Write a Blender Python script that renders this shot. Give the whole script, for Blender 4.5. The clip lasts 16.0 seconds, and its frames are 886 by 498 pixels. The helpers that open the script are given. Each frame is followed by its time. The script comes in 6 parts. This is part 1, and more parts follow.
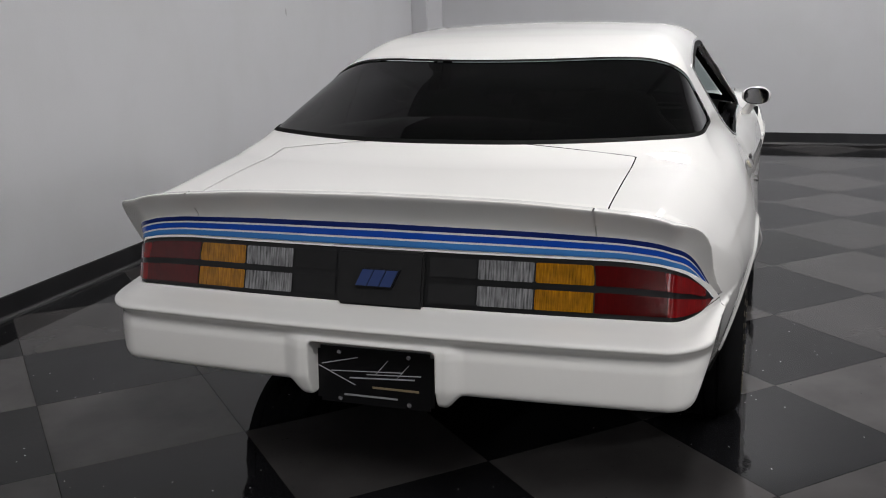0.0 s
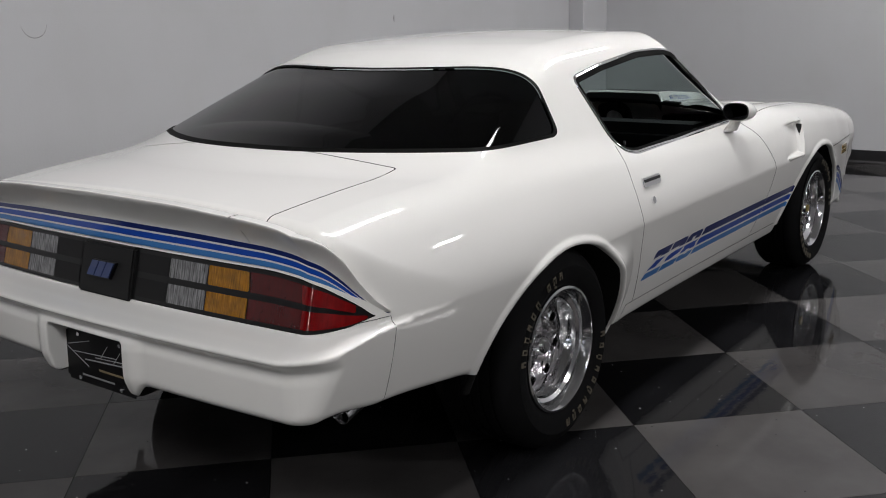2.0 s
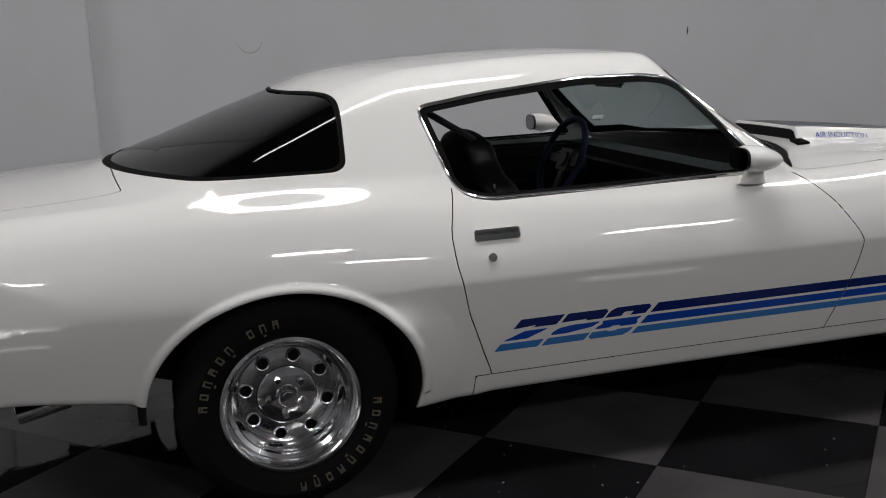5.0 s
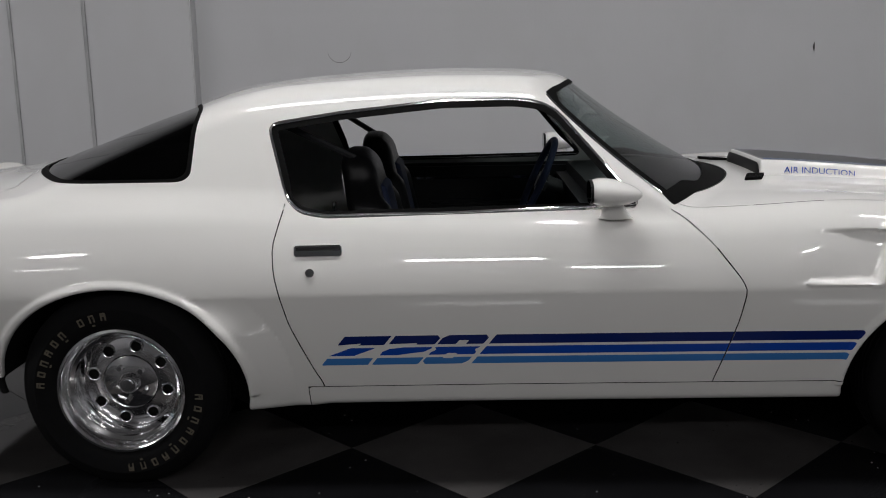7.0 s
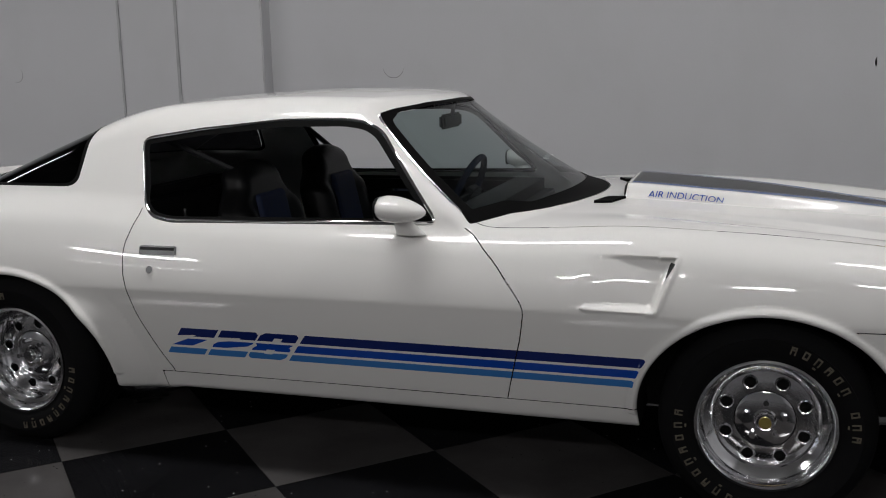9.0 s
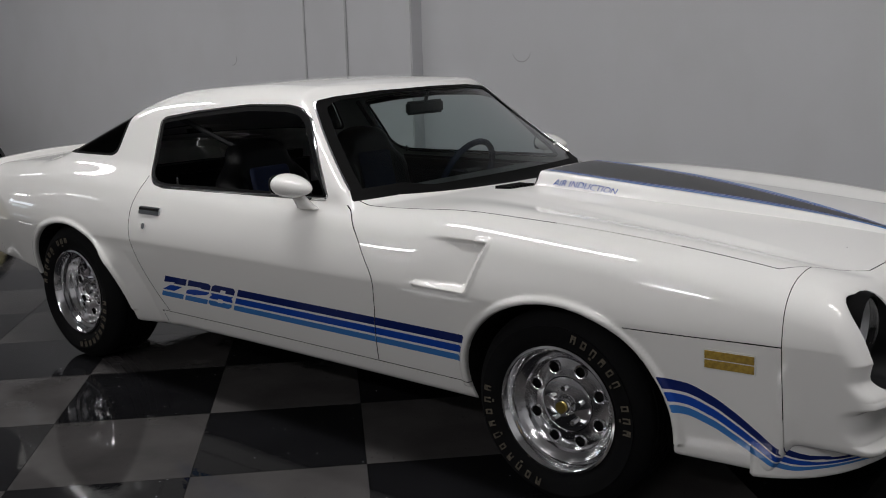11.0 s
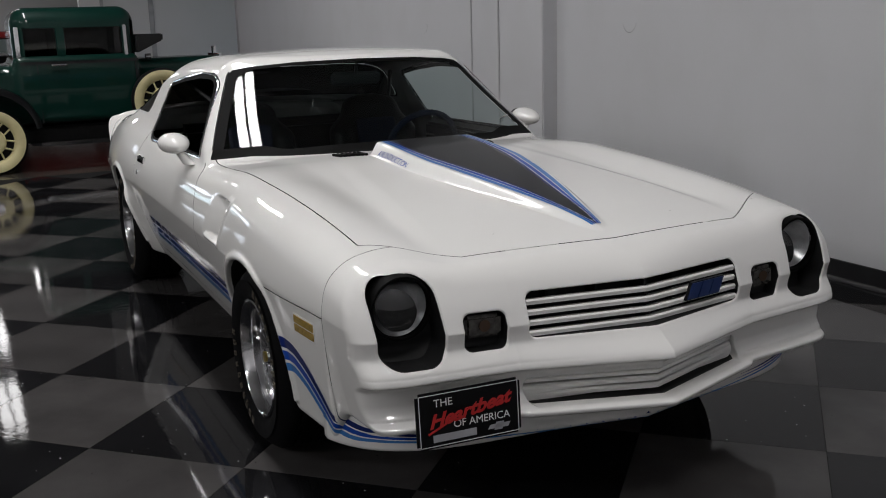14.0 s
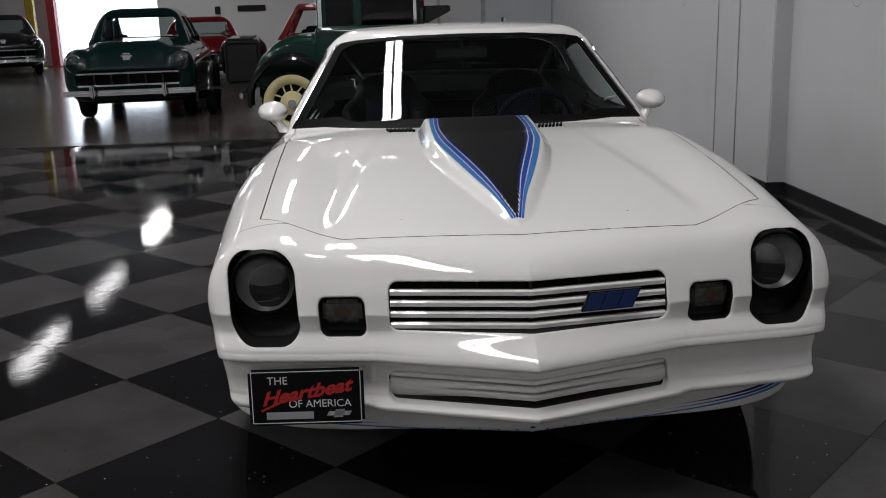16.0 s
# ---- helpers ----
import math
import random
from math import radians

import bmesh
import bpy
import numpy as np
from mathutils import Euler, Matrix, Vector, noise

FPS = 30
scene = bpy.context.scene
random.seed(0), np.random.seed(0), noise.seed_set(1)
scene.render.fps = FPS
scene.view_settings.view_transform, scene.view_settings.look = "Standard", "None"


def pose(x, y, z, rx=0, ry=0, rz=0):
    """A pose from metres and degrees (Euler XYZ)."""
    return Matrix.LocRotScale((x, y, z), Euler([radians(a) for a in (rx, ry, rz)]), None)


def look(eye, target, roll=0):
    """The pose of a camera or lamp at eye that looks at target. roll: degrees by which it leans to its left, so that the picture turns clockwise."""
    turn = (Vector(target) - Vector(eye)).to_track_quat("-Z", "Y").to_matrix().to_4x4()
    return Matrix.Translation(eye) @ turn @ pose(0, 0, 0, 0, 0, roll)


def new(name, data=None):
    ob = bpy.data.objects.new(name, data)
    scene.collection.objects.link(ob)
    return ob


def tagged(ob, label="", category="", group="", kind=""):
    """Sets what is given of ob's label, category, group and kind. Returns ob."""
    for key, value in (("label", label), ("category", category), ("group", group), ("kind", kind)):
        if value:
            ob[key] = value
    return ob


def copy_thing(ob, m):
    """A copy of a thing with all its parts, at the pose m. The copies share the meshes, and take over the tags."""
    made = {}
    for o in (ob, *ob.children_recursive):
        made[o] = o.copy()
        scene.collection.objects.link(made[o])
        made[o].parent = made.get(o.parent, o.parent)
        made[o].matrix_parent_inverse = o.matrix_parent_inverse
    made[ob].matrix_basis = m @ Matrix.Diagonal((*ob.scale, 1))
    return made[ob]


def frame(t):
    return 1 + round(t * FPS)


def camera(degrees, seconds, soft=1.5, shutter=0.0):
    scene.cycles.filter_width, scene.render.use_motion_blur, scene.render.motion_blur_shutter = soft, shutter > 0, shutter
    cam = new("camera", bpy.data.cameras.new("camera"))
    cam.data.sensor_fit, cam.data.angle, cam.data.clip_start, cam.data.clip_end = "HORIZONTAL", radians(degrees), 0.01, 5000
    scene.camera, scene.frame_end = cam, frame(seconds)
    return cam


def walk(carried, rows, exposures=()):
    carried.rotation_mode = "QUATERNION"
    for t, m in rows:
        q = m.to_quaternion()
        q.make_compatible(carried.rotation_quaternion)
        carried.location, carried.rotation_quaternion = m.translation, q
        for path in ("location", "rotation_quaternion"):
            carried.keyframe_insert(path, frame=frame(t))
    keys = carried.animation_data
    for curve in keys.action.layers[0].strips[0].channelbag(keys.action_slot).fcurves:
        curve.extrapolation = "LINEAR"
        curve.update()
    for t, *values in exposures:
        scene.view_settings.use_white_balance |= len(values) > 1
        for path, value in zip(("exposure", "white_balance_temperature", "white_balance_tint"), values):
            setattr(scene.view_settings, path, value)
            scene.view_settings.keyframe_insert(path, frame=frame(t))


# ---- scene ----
cam = camera(48.9, 16.0, 1.0)
PATH = [
    (0, (0.912, -3.363, 1.428), (0.305, -1.522, 0.937), -1.5),
    (0.5, (1.287, -3.251, 1.415), (0.526, -1.467, 0.925), -1.5),
    (1, (1.658, -3.109, 1.415), (0.74, -1.4, 0.927), -1.3),
    (1.5, (2.021, -2.891, 1.407), (0.988, -1.247, 0.928), -1.5),
    (2, (2.36, -2.638, 1.398), (1.205, -1.073, 0.932), -1.6),
    (2.5, (2.652, -2.357, 1.394), (1.379, -0.882, 0.943), -1.6),
    (3, (2.911, -2.026, 1.386), (1.495, -0.684, 0.947), -1.7),
    (3.2, (3.025, -1.886, 1.375), (1.543, -0.614, 0.948), -2.0),
    (5.3, (3.659, -0.164, 1.369), (1.768, 0.335, 0.946), -1.7),
    (5.5, (3.681, -0.037, 1.371), (1.779, 0.41, 0.945), -1.5),
    (6, (3.761, 0.347, 1.387), (1.826, 0.621, 0.963), -1.2),
    (6.5, (3.826, 0.717, 1.383), (1.869, 0.812, 0.979), -0.9),
    (7, (3.876, 1.101, 1.391), (1.916, 1.07, 0.996), -1.1),
    (7.5, (3.894, 1.49, 1.402), (1.935, 1.369, 1.018), -1.6),
    (8, (3.883, 1.882, 1.395), (1.932, 1.64, 1.031), -1.9),
    (8.2, (3.879, 2.032, 1.404), (1.935, 1.734, 1.04), -1.8),
    (10.3, (3.635, 3.721, 1.431), (1.974, 2.68, 1.035), -1.1),
    (10.5, (3.559, 3.895, 1.436), (1.934, 2.8, 1.036), -1.3),
    (11, (3.384, 4.284, 1.448), (1.851, 3.063, 1.045), -1.6),
    (11.5, (3.195, 4.636, 1.456), (1.764, 3.297, 1.057), -1.4),
    (12, (2.972, 4.973, 1.463), (1.67, 3.504, 1.081), -1.7),
    (12.5, (2.7, 5.272, 1.45), (1.484, 3.726, 1.086), -2.2),
    (13, (2.421, 5.532, 1.436), (1.275, 3.939, 1.048), -1.9),
    (13.5, (2.089, 5.752, 1.441), (1.062, 4.092, 1.008), -1.8),
    (14, (1.741, 5.926, 1.438), (0.876, 4.18, 0.987), -1.7),
    (14.5, (1.378, 6.047, 1.435), (0.706, 4.225, 0.958), -1.5),
    (15, (1.005, 6.132, 1.419), (0.515, 4.255, 0.933), -1.8),
    (15.5, (0.684, 6.18, 1.421), (0.361, 4.268, 0.932), -1.7),
    (16, (0.388, 6.204, 1.418), (0.27, 4.267, 0.933), -1.7),
]
EXPOSURES = [(0, 0.42), (1, 0.36), (2, 0.19), (3, -0.04), (5.5, -0.26), (8, -0.27), (10.5, -0.24), (12.5, -0.20), (16, -0.11)]
walk(cam, [(t, look(eye, target, roll)) for t, eye, target, roll in PATH], EXPOSURES)

# ---- world and lamps ----
world = bpy.data.worlds.new("world")
scene.world = world
world.use_nodes = True
sky = world.node_tree.nodes.new("ShaderNodeTexSky")
sky.sky_type, sky.sun_disc = "NISHITA", False
sky.sun_elevation, sky.sun_rotation = radians(40), radians(150)
world.node_tree.links.new(sky.outputs[0], world.node_tree.nodes["Background"].inputs[0])
world.node_tree.nodes["Background"].inputs[1].default_value = 0.10

WALL_X, WALL_Y = -2.50, 6.66
STEP_Y, STEP = -0.55, 0.13
EAST_X, SOUTH_Y = 12.0, -24.0
CEIL = 4.9
TUBE_Z = 4.05
FIXTURES = [(1.0, 0.75, 38, 0), (0.9, 4.75, 34, 0), (1.2, -4.2, 50, 0), (1.5, -9.6, 7, 0), (1.5, -13.6, 7, 0), (1.6, -18.6, 30, 0), (7.2, 1.25, 30, 40), (7.0, 5.2, 24, 40), (6.8, -3.8, 30, 30), (6.3, -9.9, 9, 0), (6.2, -13.8, 7, 0), (6.4, -19.5, 50, 0), (10.3, 3.0, 28, 50), (10.5, -6.0, 20, 0)]


def tube_light(x, y, z, length, power, tilt, wide):
    lamp = bpy.data.lights.new("tube_light", "AREA")
    lamp.shape, lamp.size, lamp.size_y, lamp.energy = "RECTANGLE", wide, length, power
    lamp.color = (1.0, 0.985, 0.99)
    ob = new("tube_light", lamp)
    ob.matrix_world = pose(x, y, z, 0, tilt, 0)


for lx, ly, watts, tilt in FIXTURES:
    for off in (-0.085, 0.085):
        tube_light(lx + off, ly, TUBE_Z, 2.3 if not tilt else 1.25, watts, tilt, 0.135 if not tilt else 0.14)

# ---- materials ----
def material(name, colour, rough=0.5, metal=0.0, coat=0.0, noise_scale=None, vary=0.0, bump=0.0, bump_scale=200.0, alpha_mix=None):
    m = bpy.data.materials.new(name)
    m.use_nodes = True
    t = m.node_tree
    b = t.nodes["Principled BSDF"]
    b.inputs["Base Color"].default_value = (*colour, 1)
    b.inputs["Roughness"].default_value = rough
    b.inputs["Metallic"].default_value = metal
    b.inputs["Coat Weight"].default_value = coat
    b.inputs["Coat Roughness"].default_value = 0.03
    if coat >= 1:
        b.inputs["Specular IOR Level"].default_value = 0.1
    if noise_scale:
        co = t.nodes.new("ShaderNodeTexCoord")
        n = t.nodes.new("ShaderNodeTexNoise")
        n.inputs["Scale"].default_value = noise_scale
        n.inputs["Detail"].default_value = 6
        t.links.new(co.outputs["Object"], n.inputs["Vector"])
        r = t.nodes.new("ShaderNodeValToRGB")
        r.color_ramp.elements[0].position, r.color_ramp.elements[1].position = 0.3, 0.7
        r.color_ramp.elements[0].color = (*[c * (1 - vary) for c in colour], 1)
        r.color_ramp.elements[1].color = (*[min(1, c * (1 + vary)) for c in colour], 1)
        t.links.new(n.outputs["Fac"], r.inputs["Fac"])
        t.links.new(r.outputs["Color"], b.inputs["Base Color"])
        mr = t.nodes.new("ShaderNodeMapRange")
        mr.inputs["To Min"].default_value, mr.inputs["To Max"].default_value = rough * 0.8, min(1, rough * 1.25)
        t.links.new(n.outputs["Fac"], mr.inputs["Value"])
        t.links.new(mr.outputs["Result"], b.inputs["Roughness"])
        if bump:
            n2 = t.nodes.new("ShaderNodeTexNoise")
            n2.inputs["Scale"].default_value = bump_scale
            n2.inputs["Detail"].default_value = 4
            t.links.new(co.outputs["Object"], n2.inputs["Vector"])
            bp = t.nodes.new("ShaderNodeBump")
            bp.inputs["Strength"].default_value = bump
            bp.inputs["Distance"].default_value = 0.002
            t.links.new(n2.outputs["Fac"], bp.inputs["Height"])
            t.links.new(bp.outputs["Normal"], b.inputs["Normal"])
    return m


WHITE = material("white_paint", (0.80, 0.79, 0.765), 0.55, 0, 1.0)
BLACK = material("black_trim", (0.006, 0.006, 0.0065), 0.3)
SATIN = material("satin_black", (0.010, 0.010, 0.0105), 0.55, noise_scale=30, vary=0.2)
UNDER = material("underbody_black", (0.01, 0.01, 0.01), 0.85, noise_scale=12, vary=0.4)
RUBBER = material("tyre_rubber", (0.005, 0.005, 0.0055), 0.75, noise_scale=25, vary=0.25, bump=0.2)
CHROME = material("chrome", (0.85, 0.85, 0.86), 0.08, 1.0)
ALLOY = material("polished_aluminium", (0.80, 0.80, 0.81), 0.13, 1.0, noise_scale=18, vary=0.06)
WEATHER = material("weatherstrip_black", (0.003, 0.003, 0.003), 0.6)
for mat, k in ((WEATHER, 0.06), (SATIN, 0.25), (RUBBER, 0.10), (BLACK, 0.35), (UNDER, 0.15)):
    mat.node_tree.nodes["Principled BSDF"].inputs["Specular IOR Level"].default_value = k
GREY = material("grey_plastic", (0.25, 0.25, 0.26), 0.5)


def glass(name, tint, alpha, base=0.05, flutes=0.0):
    m = bpy.data.materials.new(name)
    m.use_nodes = True
    t = m.node_tree
    t.nodes.remove(t.nodes["Principled BSDF"])
    out = t.nodes["Material Output"]
    tr = t.nodes.new("ShaderNodeBsdfTransparent")
    tr.inputs[0].default_value = (*tint, 1)
    gl = t.nodes.new("ShaderNodeBsdfGlossy")
    gl.inputs["Roughness"].default_value = 0.02
    facing = t.nodes.new("ShaderNodeLayerWeight")
    facing.inputs["Blend"].default_value = 0.5
    power = t.nodes.new("ShaderNodeMath")
    power.operation = "POWER"
    power.inputs[1].default_value = 5
    t.links.new(facing.outputs["Facing"], power.inputs[0])
    fr = t.nodes.new("ShaderNodeMath")
    fr.operation, fr.use_clamp = "MULTIPLY_ADD", True
    fr.inputs[1].default_value, fr.inputs[2].default_value = 0.93, base
    t.links.new(power.outputs[0], fr.inputs[0])
    if flutes:
        co = t.nodes.new("ShaderNodeTexCoord")
        wave = t.nodes.new("ShaderNodeTexWave")
        wave.bands_direction = "X"
        wave.inputs["Scale"].default_value, wave.inputs["Distortion"].default_value = flutes, 1.5
        bp = t.nodes.new("ShaderNodeBump")
        bp.inputs["Strength"].default_value, bp.inputs["Distance"].default_value = 0.12, 0.004
        t.links.new(co.outputs["Object"], wave.inputs["Vector"])
        t.links.new(wave.outputs["Fac"], bp.inputs["Height"])
        t.links.new(bp.outputs["Normal"], gl.inputs["Normal"])
    mx = t.nodes.new("ShaderNodeMixShader")
    t.links.new(fr.outputs[0], mx.inputs[0])
    t.links.new(tr.outputs[0], mx.inputs[1])
    t.links.new(gl.outputs[0], mx.inputs[2])
    t.links.new(mx.outputs[0], out.inputs["Surface"])
    return m


CLEAR = glass("clear_glass", (0.46, 0.54, 0.53), 1)
TINTED = glass("tinted_glass", (0.009, 0.009, 0.010), 1, 0.03)

# ---- mesh tools ----
def mesh_object(name, verts, faces, mat, parent=None, label="", normals=None, smooth=True):
    me = bpy.data.meshes.new(name)
    me.from_pydata([tuple(v) for v in verts], [], [tuple(int(i) for i in f) for f in faces])
    me.materials.append(mat)
    if smooth:
        me.shade_smooth()
    if normals is not None and len(faces):
        me.normals_split_custom_set_from_vertices([tuple(n) for n in normals])
    ob = new(name, me)
    if parent is not None:
        ob.parent = parent
    if label:
        tagged(ob, label)
    return ob


def part(name, bm, mat, parent=None, label="", smooth=True):
    me = bpy.data.meshes.new(name)
    bm.normal_update()
    bm.to_mesh(me)
    bm.free()
    me.materials.append(mat)
    if smooth:
        me.shade_smooth()
        me.set_sharp_from_angle(angle=radians(35))
    ob = new(name, me)
    if parent is not None:
        ob.parent = parent
    if label:
        tagged(ob, label)
    return ob


def curve(*keys):
    """A smooth function through (place, value) keys, flat beyond the ends."""
    xs, ys = np.array([k[0] for k in keys], float), np.array([k[1] for k in keys], float)
    d = np.diff(ys) / np.diff(xs)
    m = np.zeros_like(ys)
    if len(d) > 1:
        ok = d[:-1] * d[1:] > 0
        m[1:-1] = np.where(ok, 2 * d[:-1] * d[1:] / np.where(ok, d[:-1] + d[1:], 1), 0)
    m[0], m[-1] = d[0], d[-1]

    def at(x):
        x = np.clip(x, xs[0], xs[-1])
        i = np.clip(np.searchsorted(xs, x) - 1, 0, len(xs) - 2)
        h = xs[i + 1] - xs[i]
        u = (x - xs[i]) / h
        return ((1 + 2 * u) * (1 - u) ** 2 * ys[i] + u * (1 - u) ** 2 * h * m[i] + u * u * (3 - 2 * u) * ys[i + 1] + u * u * (u - 1) * h * m[i + 1])
    return at


def smax(a, b, k):
    h = np.maximum(k - np.abs(a - b), 0) / k
    return np.maximum(a, b) + h * h * k * 0.25


def smin(a, b, k):
    return -smax(-a, -b, k)


def bumpf(x, c, w):
    """A smooth hump of height 1 at c, gone beyond w on either side."""
    u = np.clip(np.abs(x - c) / w, 0, 1)
    return (1 - u * u) ** 2


def rounded(pts, times=2, cut=0.22):
    """A polygon with its corners cut off again and again."""
    for _ in range(times):
        new_pts = []
        for (ax, ay), (bx, by) in zip(pts, pts[1:] + pts[:1]):
            k = min(cut, 0.015 / math.hypot(bx - ax, by - ay))
            new_pts += [(ax + (bx - ax) * k, ay + (by - ay) * k), (bx - (bx - ax) * k, by - (by - ay) * k)]
        pts = tuple(new_pts)
    return pts


def poly2(px, py, pts):
    """Signed distance in a plane to a polygon (negative inside)."""
    d = np.full(np.shape(px), 1e9)
    s = np.ones(np.shape(px))
    n = len(pts)
    for i in range(n):
        (ax, ay), (bx, by) = pts[i], pts[i - 1]
        ex, ey = bx - ax, by - ay
        wx, wy = px - ax, py - ay
        t = np.clip((wx * ex + wy * ey) / (ex * ex + ey * ey), 0, 1)
        d = np.minimum(d, (wx - ex * t) ** 2 + (wy - ey * t) ** 2)
        c1, c2, c3 = py >= ay, py < by, ex * wy > ey * wx
        flip = (c1 & c2 & c3) | (~c1 & ~c2 & ~c3)
        s = np.where(flip, -s, s)
    return s * np.sqrt(d)


def rbox2(px, py, cx, cy, hx, hy, r):
    qx, qy = np.abs(px - cx) - hx + r, np.abs(py - cy) - hy + r
    return np.minimum(np.maximum(qx, qy), 0) + np.hypot(np.maximum(qx, 0), np.maximum(qy, 0)) - r


def gradient(f, v, e=0.002):
    g = np.empty_like(v)
    for k in range(3):
        d = np.zeros(3)
        d[k] = e
        a, b = v + d, v - d
        g[:, k] = (f(a[:, 0], a[:, 1], a[:, 2]) - f(b[:, 0], b[:, 1], b[:, 2])) / (2 * e)
    return g


def shell(f, lo, hi, h, snap=True):
    """The surface f = 0 inside a box, as vertices, quads and normals."""
    axes = [np.arange(lo[k], hi[k] + h, h) for k in range(3)]
    nx, ny, nz = (len(a) for a in axes)
    n4 = [-(-n // 4) for n in (nx, ny, nz)]
    mid = [lo[k] + h * (4 * np.arange(n4[k]) + 1.5) for k in range(3)]
    coarse = f(*np.meshgrid(*mid, indexing="ij")).astype(np.float32)
    val = np.repeat(np.repeat(np.repeat(coarse, 4, 0), 4, 1), 4, 2)
    near = np.argwhere(np.abs(coarse) < 9 * h)
    off = np.stack(np.meshgrid(*[np.arange(4)] * 3, indexing="ij"), -1).reshape(-1, 3)
    for k0 in range(0, len(near), 6000):
        at = (near[k0 : k0 + 6000, None, :] * 4 + off[None]).reshape(-1, 3)
        val[tuple(at.T)] = f(*(lo[k] + h * at[:, k] for k in range(3)))
    val = val[:nx, :ny, :nz]
    ins = val < 0
    total = np.zeros((nx - 1, ny - 1, nz - 1, 3), np.float32)
    count = np.zeros((nx - 1, ny - 1, nz - 1), np.float32)
    quads = []
    index = np.full((nx - 1, ny - 1, nz - 1), -1, np.int64)
    crossings = []
    for k in range(3):
        a = [slice(None)] * 3
        b = [slice(None)] * 3
        a[k], b[k] = slice(0, -1), slice(1, None)
        cross = np.argwhere(ins[tuple(a)] != ins[tuple(b)])
        i, j, l = cross.T
        one = [i, j, l]
        two = [i.copy(), j.copy(), l.copy()]
        two[k] = two[k] + 1
        va, vb = val[tuple(one)], val[tuple(two)]
        u = va / (va - vb)
        p = np.stack([axes[m][one[m]] + (u * h if m == k else 0) for m in range(3)], 1)
        m1, m2 = (k + 1) % 3, (k + 2) % 3
        cells = []
        good = np.ones(len(cross), bool)
        for o1, o2 in ((0, 0), (-1, 0), (-1, -1), (0, -1)):
            c = cross.copy()
            c[:, m1] += o1
            c[:, m2] += o2
            for m in range(3):
                good &= (c[:, m] >= 0) & (c[:, m] < (nx, ny, nz)[m] - 1)
            cells.append(c)
        for c in cells:
            c = c[good]
            np.add.at(total, tuple(c.T), p[good])
            np.add.at(count, tuple(c.T), 1)
        crossings.append((np.stack(cells, 1)[good], ins[tuple(one)][good]))
    used = np.argwhere(count > 0)
    index[tuple(used.T)] = np.arange(len(used))
    verts = (total[tuple(used.T)] / count[tuple(used.T)][:, None]).astype(float)
    for cells, inside in crossings:
        q = index[cells[..., 0], cells[..., 1], cells[..., 2]]
        q[~inside] = q[~inside][:, ::-1]
        quads.append(q)
    quads = np.concatenate(quads)
    if snap:
        for _ in range(2):
            g = gradient(f, verts)
            d = f(verts[:, 0], verts[:, 1], verts[:, 2])
            step = (d / np.maximum((g * g).sum(1), 0.05))[:, None] * g
            size = np.linalg.norm(step, axis=1, keepdims=True)
            verts = verts - step * np.minimum(1, 0.7 * h / np.maximum(size, 1e-9))
    return verts, [tuple(q) for q in quads]


def clip(mesh, value):
    """The part of a mesh where value (one number a vertex) is positive; returns (mesh, rest)."""
    verts, faces = mesh
    out = ([], [])
    extra = []
    made = {}
    n = len(verts)
    val = np.where(np.abs(value) < 1e-7, 1e-7, value)
    pos = val > 0

    def between(a, b):
        key = (a, b) if a < b else (b, a)
        if key not in made:
            u = val[a] / (val[a] - val[b])
            made[key] = n + len(extra)
            extra.append(verts[a] + (verts[b] - verts[a]) * u)
        return made[key]

    plist = pos.tolist()
    for f in faces:
        k = sum(plist[i] for i in f)
        if k == len(f):
            out[0].append(f)
        elif k == 0:
            out[1].append(f)
        else:
            loops = ([], [])
            for a, b in zip(f, f[1:] + f[:1]):
                loops[0 if plist[a] else 1].append(a)
                if plist[a] != plist[b]:
                    c = between(a, b)
                    loops[0].append(c)
                    loops[1].append(c)
            for m in (0, 1):
                if len(loops[m]) > 2:
                    out[m].append(tuple(loops[m]))
    allv = np.concatenate([verts, np.array(extra)]) if extra else verts
    return tidy((allv, out[0])), tidy((allv, out[1]))


def tidy(mesh):
    verts, faces = mesh
    if not faces:
        return np.zeros((0, 3)), []
    used = np.unique(np.fromiter((i for f in faces for i in f), np.int64))
    back = np.full(len(verts), -1, np.int64)
    back[used] = np.arange(len(used))
    bl = back.tolist()
    return verts[used], [tuple(bl[i] for i in f) for f in faces]


def where(mesh, f):
    v = mesh[0]
    return f(v[:, 0], v[:, 1], v[:, 2]) if len(v) else np.zeros(0)


def mirrored(mesh, both=True):
    """A half mesh mirrored over x = 0; with both, the two halves as one, welded at the middle."""
    v, faces = mesh
    w = v * np.array([-1, 1, 1])
    back = [tuple(reversed(f)) for f in faces]
    if not both:
        return w, back
    n = len(v)
    mid = np.abs(v[:, 0]) < 1e-6
    to = np.where(mid, np.arange(n), np.arange(n) + n).tolist()
    return tidy((np.concatenate([v, w]), faces + [tuple(to[i] for i in f) for f in back]))

